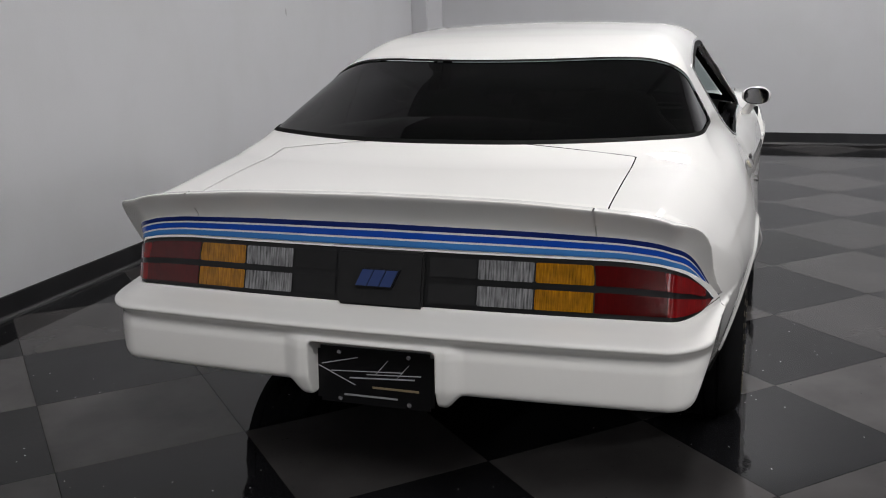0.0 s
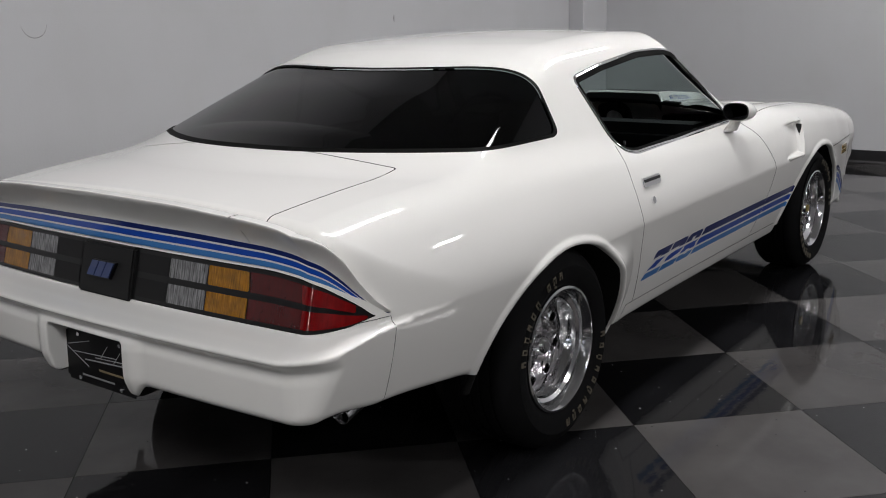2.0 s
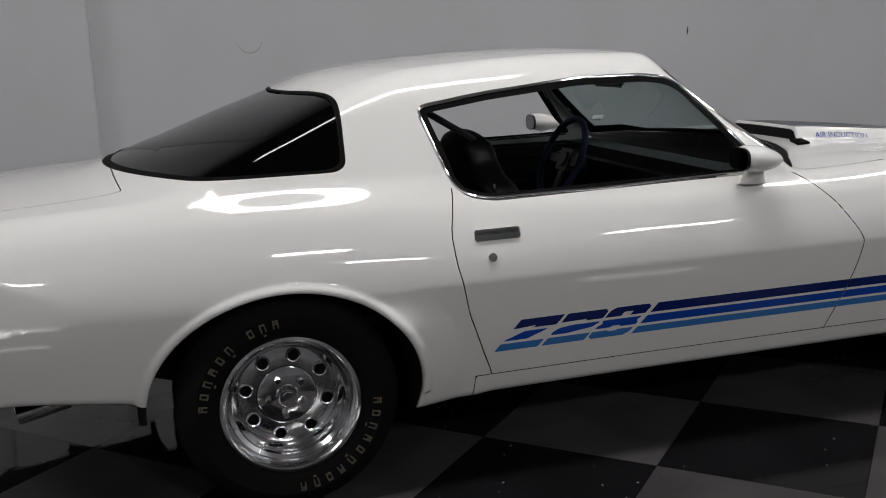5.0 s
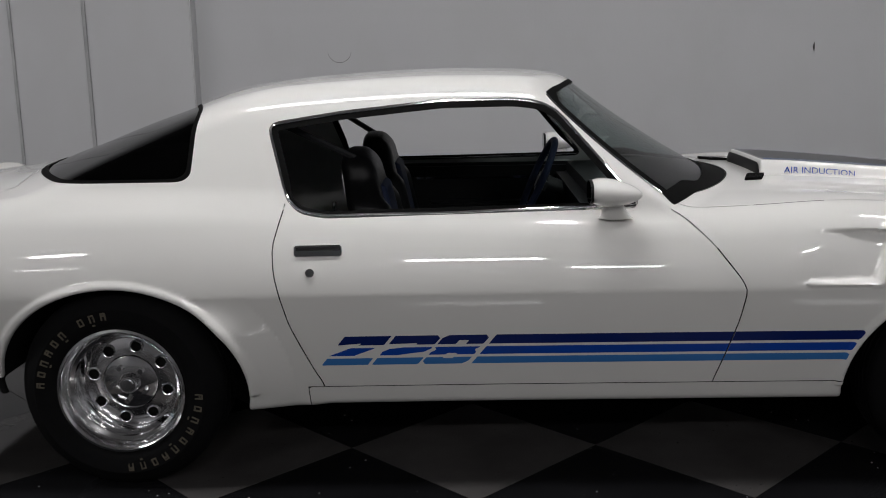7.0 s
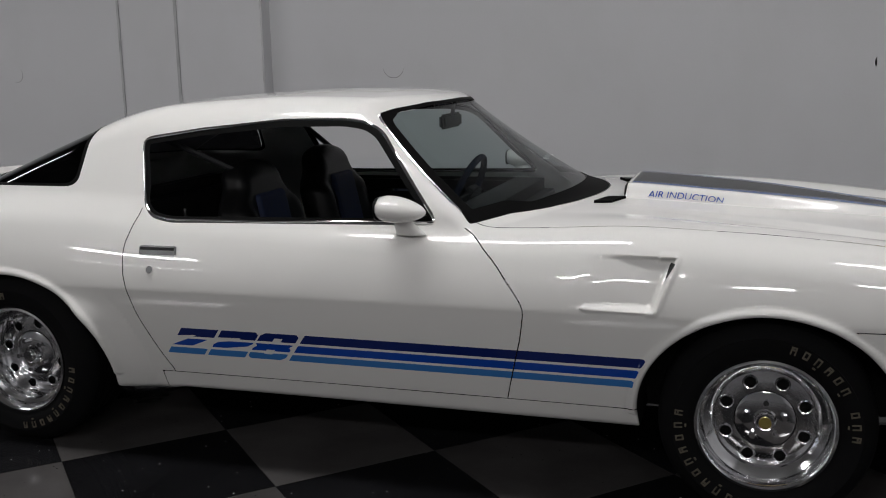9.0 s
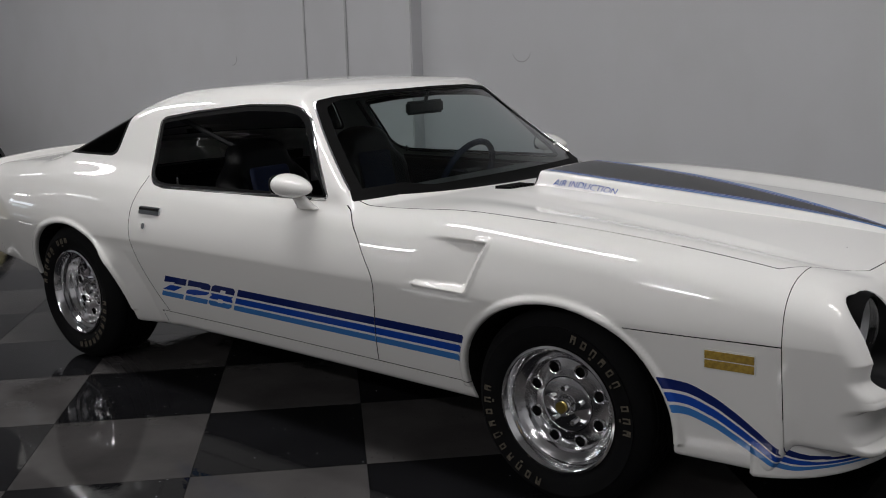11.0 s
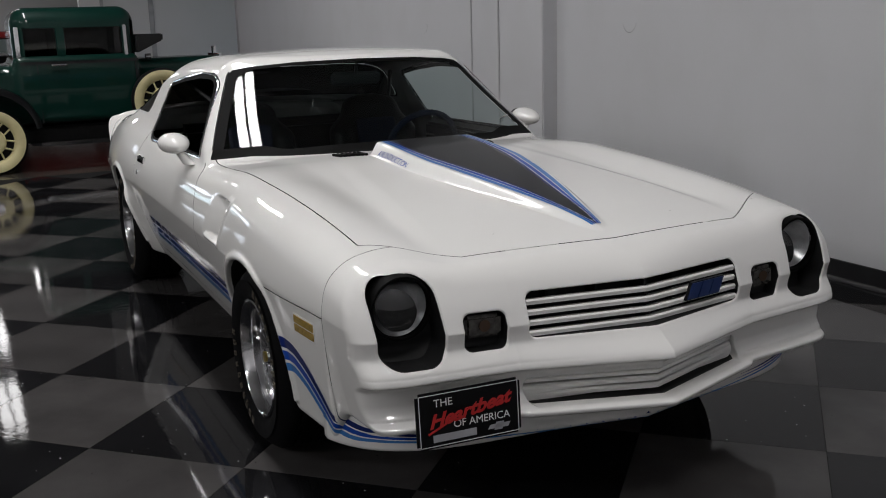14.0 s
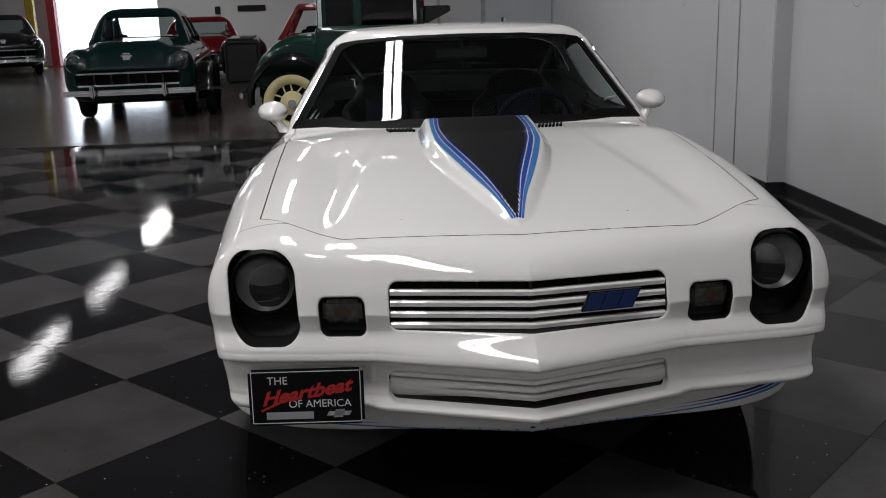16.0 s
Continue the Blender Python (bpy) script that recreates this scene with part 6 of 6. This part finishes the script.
for s in (1, -1):
    # rear strip: a reflection on the cab's corner, built as a chrome bar
    for x, w in ((-0.08, 0.018), (1.03, 0.022)):
        bm = bmesh.new()
        soft_box(bm, x - w, CY + s * 0.575, 1.18, x + w, CY + s * 0.595, 1.53, 0.005, 2)
        part("window_strip", bm, CHROME, vc, "bright window strip; the rear one stands for a reflection")
    spoked_wheel(vc, 1.40, CY + s * 0.68, 0.355, 0.355, s)
    spoked_wheel(vc, -1.23, CY + s * 0.68, 0.355, 0.355, s)
    spoked_wheel(vc, -0.42, CY + s * 0.70, 0.69, 0.355, s)
    wing("mudguard", 1.40, 0, 0.40, 0.53, CY + s * 0.50, CY + s * 0.80, -0.15, 3.0, GLOSSBLACK, vc)
    wing("mudguard", -1.23, 0, 0.355, 0.44, CY + s * 0.50, CY + s * 0.80, 3.0, 0.55, GLOSSBLACK, vc, flat=0.55)
    bm = bmesh.new()
    soft_box(bm, -0.75, CY + s * 0.58, 0.285, 1.02, CY + s * 0.80, 0.315, 0.01, 2)
    part("running_board", bm, GLOSSBLACK, vc, "black running board")
    bm = bmesh.new()
    box(bm, -0.70, CY + s * 0.802, 0.275, 0.92, CY + s * 0.812, 0.318)
    part("board_edge", bm, CHROME, vc, "bright running board edge")
    bm = bmesh.new()
    lamp_lens(bm, 0, 0, 0, 0.105, 0.06)
    lamp_lens(bm, 0, 0, 0, 0.105, -0.13)
    bmesh.ops.transform(bm, matrix=Matrix.Translation((-1.30, CY + s * 0.36, 0.93)) @ Matrix.Rotation(radians(90), 4, "Z"), verts=bm.verts)
    part("headlamp", bm, CHROME, vc, "chrome bowl headlamp")
    bm = bmesh.new()
    cylinder(bm, -0.30, CY + s * 0.64, 1.17, 0.035, 0.06, (-1, 0, 0), 16)
    part("cowl_lamp", bm, CHROME, vc, "small chrome cowl lamp")
for s in (1, -1):
    bm = bmesh.new()
    soft_box(bm, -0.20, CY + s * 0.612, 1.130, 1.03, CY + s * 0.632, 1.162, 0.008, 2)
    part("belt_moulding", bm, GLOSSBLACK, vc, "black belt moulding")
    for x in (-0.16, 0.86):
        bm = bmesh.new()
        box(bm, x - 0.006, CY + s * 0.617, 0.50, x + 0.006, CY + s * 0.6235, 1.13)
        part("door_seam", bm, GLOSSBLACK, vc)
    bm = bmesh.new()
    cylinder(bm, 0.64, CY + s * 0.655, 1.12, 0.014, 0.16, (1, 0, 0), 12)
    cylinder(bm, 0.68, CY + s * 0.635, 1.12, 0.010, 0.05, (0, 1, 0), 12)
    part("door_handle", bm, CHROME, vc, "chrome door handle")
    for z in (0.62, 1.02):
        bm = bmesh.new()
        cylinder(bm, -0.17, CY + s * 0.63, z, 0.012, 0.07, (0, 0, 1), 10)
        part("hinge", bm, GLOSSBLACK, vc)
bm = bmesh.new()
soft_box(bm, -1.24, CY - 0.33, 0.52, -1.17, CY + 0.33, 1.17, 0.05, 4)
rad = part("radiator_shell", bm, CHROME, vc, "chrome radiator shell")
bm = bmesh.new()
box(bm, -1.247, CY - 0.27, 0.56, -1.236, CY + 0.27, 1.09)
part("radiator_core", bm, SATIN, rad)
bm = bmesh.new()
cylinder(bm, -1.20, CY, 1.21, 0.03, 0.09, (0, 0, 1), 14)
part("filler_cap", bm, CHROME, rad)
bm = bmesh.new()
soft_box(bm, -0.85, CY - 0.45, 0.28, 1.6, CY + 0.45, 0.46, 0.03, 2)
part("chassis", bm, UNDER, vc, "dark chassis")
bm = bmesh.new()
soft_box(bm, 1.97, CY - 0.7, 0.42, 2.01, CY + 0.7, 0.50, 0.015, 2)
part("rear_bumper", bm, CHROME, vc, "chrome rear bumper")


# ---- a fifties saloon and others further off ----
def saloon(name, label, m, paint, roof_paint, chrome_front=True):
    """A big rounded saloon, nose to plus y at its own origin, middle of its length."""
    root = tagged(new(name), label, "car")

    def form(x, y, z):
        ax = np.abs(x)
        d = rbox3(x, y, z, 0, 0, 0.62, 0.93, 2.45, 0.36, 0.30)
        bonnet = rbox3(x, y, z, 0, 1.25, 0.80, 0.60, 1.14, 0.27, 0.24)
        brow = np.sqrt(((ax - 0.72) / 1.0) ** 2 + ((z - 0.80) / 1.0) ** 2 + (np.maximum(np.abs(y - 1.2) - 1.08, 0)) ** 2) - 0.17
        boot = rbox3(x, y, z, 0, -1.6, 0.82, 0.75, 0.8, 0.24, 0.2)
        d = smin(smin(smin(d, bonnet, 0.10), brow, 0.08), boot, 0.1)
        for cy in (1.45, -1.45):
            d = smax(d, -np.maximum(np.hypot(y - cy, z - 0.34) - 0.40, 0.62 - ax), 0.02)
        mouth = rbox3(x, y, z, 0, 2.48, 0.57, 0.74, 0.14, 0.12, 0.10)
        d = smax(d, -mouth, 0.02)
        return smax(d, 0.26 - z, 0.03)

    blob("body", form, (-1.05, -2.6, 0.2), (1.05, 2.6, 1.2), 0.036, paint, root)

    def top(x, y, z):
        ax = np.abs(x)
        d = rbox3(x, y, z, 0, -0.45, 1.14, 0.81 - 0.42 * np.clip(z - 1.0, 0, 1), 1.3, 0.37, 0.20) + 0.10 * ax * ax * np.clip(z - 1.2, 0, 1)
        d = smax(d, (y - (0.72 - 0.85 * (z - 1.02))) * 0.75, 0.06)
        d = smax(d, (-1.55 + 1.1 * (z - 1.02) - y) * 0.7, 0.08)
        d = np.maximum(d, 0.92 - z)
        band = np.abs(z - 1.21) - 0.155
        front = np.maximum(np.maximum(ax - 0.61 + 0.28 * (z - 1.05), band), 0.1 - y)
        back = np.maximum(np.maximum(ax - 0.48, band), y + 1.0)
        sides = np.maximum(np.maximum(np.abs(np.abs(y + 0.42) - 0.40) - 0.33, band), 0.4 - ax)
        room = rbox3(x, y, z, 0, -0.45, 1.07, 0.56, 1.0, 0.30, 0.05)
        return np.maximum(np.maximum(np.maximum(d, -front), -back), np.maximum(-sides, -room))

    blob("roof", top, (-0.8, -1.7, 0.9), (0.8, 1.0, 1.6), 0.03, roof_paint, root)
    bm = bmesh.new()
    xs = np.linspace(-0.58, 0.58, 13)
    rows = [[bm.verts.new((x * (1 - 0.12 * w), 0.80 - 0.36 * w - 0.2 * x * x, 1.05 + 0.35 * w)) for x in xs] for w in (0, 1)]
    for k in range(12):
        bm.faces.new((rows[0][k], rows[0][k + 1], rows[1][k + 1], rows[1][k]))
    part("windscreen", bm, CLEAR, root, "curved glass windscreen")
    for s in (1, -1):
        for cy in (1.45, -1.45):
            w = new("wheel")
            w.parent = root
            bm = bmesh.new()
            revolve(bm, [(0.20, -0.02), (0.24, 0.01), (0.31, 0.0), (0.34, -0.04), (0.34, -0.15), (0.30, -0.19)], 36)
            part("tyre", bm, RUBBER, w)
            bm = bmesh.new()
            revolve(bm, [(0.0, 0.03), (0.08, 0.03), (0.12, 0.01), (0.18, 0.012), (0.205, -0.02)], 36)
            part("hub_cap", bm, CHROME, w, "chrome wheel cover")
            w.matrix_basis = pose(s * 0.86, cy, 0.34, 0, 0, 0 if s > 0 else 180)
        hl = new("headlamp")
        hl.parent = root
        bm = bmesh.new()
        lamp_lens(bm, s * 0.74, 2.42, 0.80, 0.10, 0.05)
        part("lens", bm, LENS, hl)
        bm = bmesh.new()
        lamp_lens(bm, s * 0.74, 2.405, 0.80, 0.10, 0.02)
        part("reflector", bm, REFLECT, hl)
        bm = bmesh.new()
        ring = [[bm.verts.new((s * 0.74 + r * math.cos(a), 2.40 + dy, 0.80 + r * math.sin(a))) for a in np.linspace(0, 2 * math.pi, 32, endpoint=False)] for r, dy in ((0.098, 0.02), (0.105, 0.035), (0.125, 0.02), (0.135, -0.04))]
        for p, q in zip(ring, ring[1:]):
            for k in range(32):
                bm.faces.new((p[k], q[k], q[(k + 1) % 32], p[(k + 1) % 32]))
        part("lamp_ring", bm, CHROME, hl)
        bm = bmesh.new()
        soft_box(bm, s * 0.93, -2.0, 0.72, s * 0.945, 1.9, 0.745, 0.006, 2)
        part("side_trim", bm, CHROME, root, "thin chrome side strip")
        bm = bmesh.new()
        soft_box(bm, s * 0.50 - 0.03, 2.52, 0.34, s * 0.50 + 0.03, 2.61, 0.52, 0.02, 3)
        part("over_rider", bm, CHROME, root)
    bm = bmesh.new()
    soft_box(bm, -0.74, 2.33, 0.44, 0.74, 2.36, 0.70, 0.01, 2)
    part("grille_back", bm, WEATHER, root, "dark grille opening")
    for z in (0.50, 0.66):
        bm = bmesh.new()
        soft_box(bm, -0.72, 2.43, z - 0.012, 0.72, 2.47, z + 0.012, 0.008, 2)
        part("grille_bar", bm, CHROME, root)
    for k in range(5):
        bm = bmesh.new()
        soft_box(bm, -0.48 + 0.24 * k - 0.012, 2.42, 0.48, -0.48 + 0.24 * k + 0.012, 2.46, 0.64, 0.006, 2)
        part("grille_tooth", bm, BLACK, root)
    for y0, z0 in ((2.50, 0.40), (-2.60, 0.42)):
        bm = bmesh.new()
        vs = soft_box(bm, -0.96, y0, z0 - 0.038, 0.96, y0 + 0.09, z0 + 0.038, 0.030, 4)
        for v in vs:
            v.co.y -= 0.16 * v.co.x ** 2 * (1 if y0 > 0 else -1)
        part("bumper", bm, CHROME, root, "heavy chrome bumper")
    bm = bmesh.new()
    soft_box(bm, -0.08, 2.36, 0.80, 0.08, 2.44, 0.92, 0.03, 3)
    part("bonnet_emblem", bm, CHROME, root, "chrome bonnet emblem")
    bm = bmesh.new()
    soft_box(bm, -0.8, -2.2, 0.24, 0.8, 2.2, 0.34, 0.04, 2)
    part("chassis", bm, UNDER, root)
    root.matrix_basis = m
    return root


saloon("fifties_saloon", "dark green fifties saloon with chrome grille and bumper", pose(3.98, -9.62, 0, 0, 0, 6) @ Matrix.Diagonal((0.93, 0.93, 1, 1)), TEAL, TEAL)
saloon("parked_saloon", "red hardtop parked behind the green saloon", pose(4.35, -16.9, 0, 0, 0, 10) @ Matrix.Diagonal((1, 1, 0.88, 1)), REDPAINT, REDPAINT)
saloon("parked_saloon", "black saloon parked near the open doorway", pose(10.25, -20.9, 0, 0, 0, 20), GLOSSBLACK, GLOSSBLACK)
saloon("parked_saloon", "pale grey saloon parked at the far wall", pose(0.6, -20.5, 0, 0, 0, -15), material("grey_paint", (0.35, 0.35, 0.34), 0.4, 0, 1.0), GREY)

# a red closed car, crosswise behind the vintage coupe, nose to plus x
rc = tagged(new("red_coupe"), "red closed coupe standing crosswise behind the vintage coupe", "car")


def red_body(x, y, z):
    d = rbox3(x, y, z, -0.25, -10.45, 0.66, 1.95, 0.85, 0.32, 0.16)
    for cx in (1.1, -1.4):
        d = smax(d, -np.maximum(np.hypot(x - cx, z - 0.34) - 0.40, 0.55 - np.abs(y + 10.45)), 0.02)
    return d


def red_top(x, y, z):
    yy = np.abs(y + 10.45)
    d = rbox3(x, y, z, 0.95, -10.45, 1.15, 1.2, 0.72 - 0.25 * np.clip(z - 1.0, 0, 1), 0.36, 0.08)
    d = smax(d, (x - (1.93 - 0.62 * (z - 1.0))) * 0.85, 0.05)
    d = np.maximum(d, 0.96 - z)
    for cx, hx in ((1.20, 0.50), (0.25, 0.36)):
        d = np.maximum(d, -np.maximum(np.maximum(np.abs(x - cx + 0.5 * (z - 1.2)) - hx, np.abs(z - 1.22) - 0.19), 0.4 - yy))
    d = np.maximum(d, -np.maximum(np.maximum(yy - 0.52, np.abs(z - 1.21) - 0.17), 1.2 - x))
    return np.maximum(d, -rbox3(x, y, z, 0.5, -10.45, 1.1, 1.28, 0.55, 0.30, 0.06))


blob("body", red_body, (-2.1, -11.4, 0.28), (2.1, -9.5, 1.1), 0.035, REDPAINT, rc)
blob("roof", red_top, (-1.2, -11.3, 0.94), (2.1, -9.6, 1.6), 0.026, REDPAINT, rc, "red roof and pillars")
bm = bmesh.new()
vs = soft_box(bm, -0.15, -10.92, 0.95, 1.62, -9.98, 1.15, 0.05, 2)
for v in vs:
    if v.co.x > 1:
        v.co.x -= 0.5 * (v.co.z - 1.0)
part("interior", bm, WEATHER, rc, "dark seats behind the windows")
for cx in (1.1, -1.4):
    for sgn in (1, -1):
        bm = bmesh.new()
        revolve(bm, [(0.0, 0.02), (0.18, 0.02), (0.22, 0.0), (0.30, 0.02), (0.34, -0.02), (0.34, -0.16), (0.28, -0.18)], 32)
        bmesh.ops.transform(bm, matrix=pose(cx, -10.45 + sgn * 0.80, 0.34, 0, 0, 90 * sgn), verts=bm.verts)
        part("wheel", bm, RUBBER, rc)

# a black vintage car nose-on, its red hood panel raised
rod = tagged(new("vintage_roadster"), "short black vintage runabout with bowl headlamps", "car")


def rod_form(x, y, z):
    d = rbox3(x, y, z, 0, 0.4, 0.80, 0.32, 0.95, 0.32, 0.10)
    d = smin(d, rbox3(x, y, z, 0, -0.05, 0.78, 0.44, 0.45, 0.28, 0.15), 0.08)
    return d


blob("body", rod_form, (-0.75, -1.9, 0.4), (0.75, 1.5, 1.35), 0.035, GLOSSBLACK, rod)
bm = bmesh.new()
soft_box(bm, -0.31, 1.33, 0.45, 0.31, 1.40, 1.08, 0.05, 3)
part("radiator_shell", bm, BLACK, rod, "dark radiator")
for s in (1, -1):
    bm = bmesh.new()
    lamp_lens(bm, s * 0.42, 1.42, 0.82, 0.08, 0.04)
    lamp_lens(bm, s * 0.42, 1.42, 0.82, 0.08, -0.10)
    part("headlamp", bm, GLOSSBLACK, rod)
    for y in (1.1, -0.22):
        bm = bmesh.new()
        revolve(bm, [(0.0, 0.02), (0.10, 0.02), (0.24, 0.01), (0.32, 0.03), (0.36, 0.0), (0.36, -0.10), (0.30, -0.12)], 32)
        bmesh.ops.transform(bm, matrix=pose(s * 0.66, y, 0.36, 0, 0, 0 if s > 0 else 180), verts=bm.verts)
        part("wheel", bm, RUBBER, rod)
    bm = bmesh.new()
    pts = []
    for a in np.linspace(0.1, 2.9, 16):
        pts.append([bm.verts.new((s * (0.54 + 0.30 * u), 1.1 + 0.44 * math.cos(a), 0.36 + 0.44 * math.sin(a) - 0.05 * (2 * u - 1) ** 4)) for u in np.linspace(0, 1, 6)])
    for p, q in zip(pts, pts[1:]):
        for k in range(5):
            bm.faces.new((p[k], p[k + 1], q[k + 1], q[k]))
    bmesh.ops.solidify(bm, geom=bm.faces[:], thickness=0.02)
    bmesh.ops.recalc_face_normals(bm, faces=bm.faces)
    part("mudguard", bm, GLOSSBLACK, rod)
bm = bmesh.new()
soft_box(bm, -0.62, 1.46, 0.40, 0.62, 1.50, 0.45, 0.015, 2)
part("bumper", bm, GLOSSBLACK, rod, "black bumper bar")
rod.matrix_basis = pose(2.41, -9.20, 0, 0, 0, 6) @ Matrix.Diagonal((0.78, 1, 0.94, 1))

# coloured posts by the doorway
YELLOW = material("yellow_post", (0.45, 0.30, 0.03), 0.5, noise_scale=5, vary=0.15)
REDPOST = material("red_post", (0.35, 0.03, 0.05), 0.5, noise_scale=5, vary=0.15)
for x, y, mat, lab in ((9.98, -22.5, YELLOW, "yellow painted steel lift post"), (9.72, -23.5, REDPOST, "red painted steel lift post")):
    bm = bmesh.new()
    soft_box(bm, x - 0.11, y - 0.11, 0.02, x + 0.11, y + 0.11, 3.6, 0.02, 2)
    soft_box(bm, x - 0.22, y - 0.22, 0.0, x + 0.22, y + 0.22, 0.03, 0.008, 2)
    tagged(part("lift_post", bm, mat), lab, "post")

# ---- floor tiles, each a piece of its own ----
def tile_mesh(mat, name):
    bm = bmesh.new()
    e = D - 0.0008
    lo = [bm.verts.new((dx * e, dy * e, -0.004)) for dx, dy in ((0, -1), (1, 0), (0, 1), (-1, 0))]
    hi = [bm.verts.new((dx * (e - 0.0008), dy * (e - 0.0008), 0.0)) for dx, dy in ((0, -1), (1, 0), (0, 1), (-1, 0))]
    bm.faces.new(hi)
    for k in range(4):
        bm.faces.new((lo[k], lo[(k + 1) % 4], hi[(k + 1) % 4], hi[k]))
    me = bpy.data.meshes.new(name)
    bm.to_mesh(me)
    bm.free()
    me.materials.append(mat)
    return me


tile_meshes = {0: tile_mesh(FLOOR_DARK, "tile_dark"), 1: tile_mesh(FLOOR_GREY, "tile_grey")}
spots = []
for p in range(-22, 30):
    for q in range(-24, 24):
        cx, cy = 1.015 + D * (p - q), 0.268 + D * (p + q + 1)
        if WALL_X - 0.1 < cx < EAST_X - 0.3 and TILE_END + 0.1 < cy < WALL_Y + 0.1:
            spots.append((abs(cx - 2.0) + 0.6 * abs(cy - 1.5), cx, cy, (p + q) % 2))
spots.sort()
far = {0: bmesh.new(), 1: bmesh.new()}
for n, (_, cx, cy, kind) in enumerate(spots):
    if n < 290:
        ob = new("tile", tile_meshes[kind])
        ob.parent = floor_ob
        ob.location = (cx, cy, 0)
    else:
        vs = [far[kind].verts.new((cx + dx * (D - 0.003), cy + dy * (D - 0.003), 0)) for dx, dy in ((0, -1), (1, 0), (0, 1), (-1, 0))]
        far[kind].faces.new(vs)
for kind, mat in ((0, FLOOR_DARK), (1, FLOOR_GREY)):
    ob = part("far_tiles", far[kind], mat, floor_ob, smooth=False)
    ob["kind"] = "stuff"
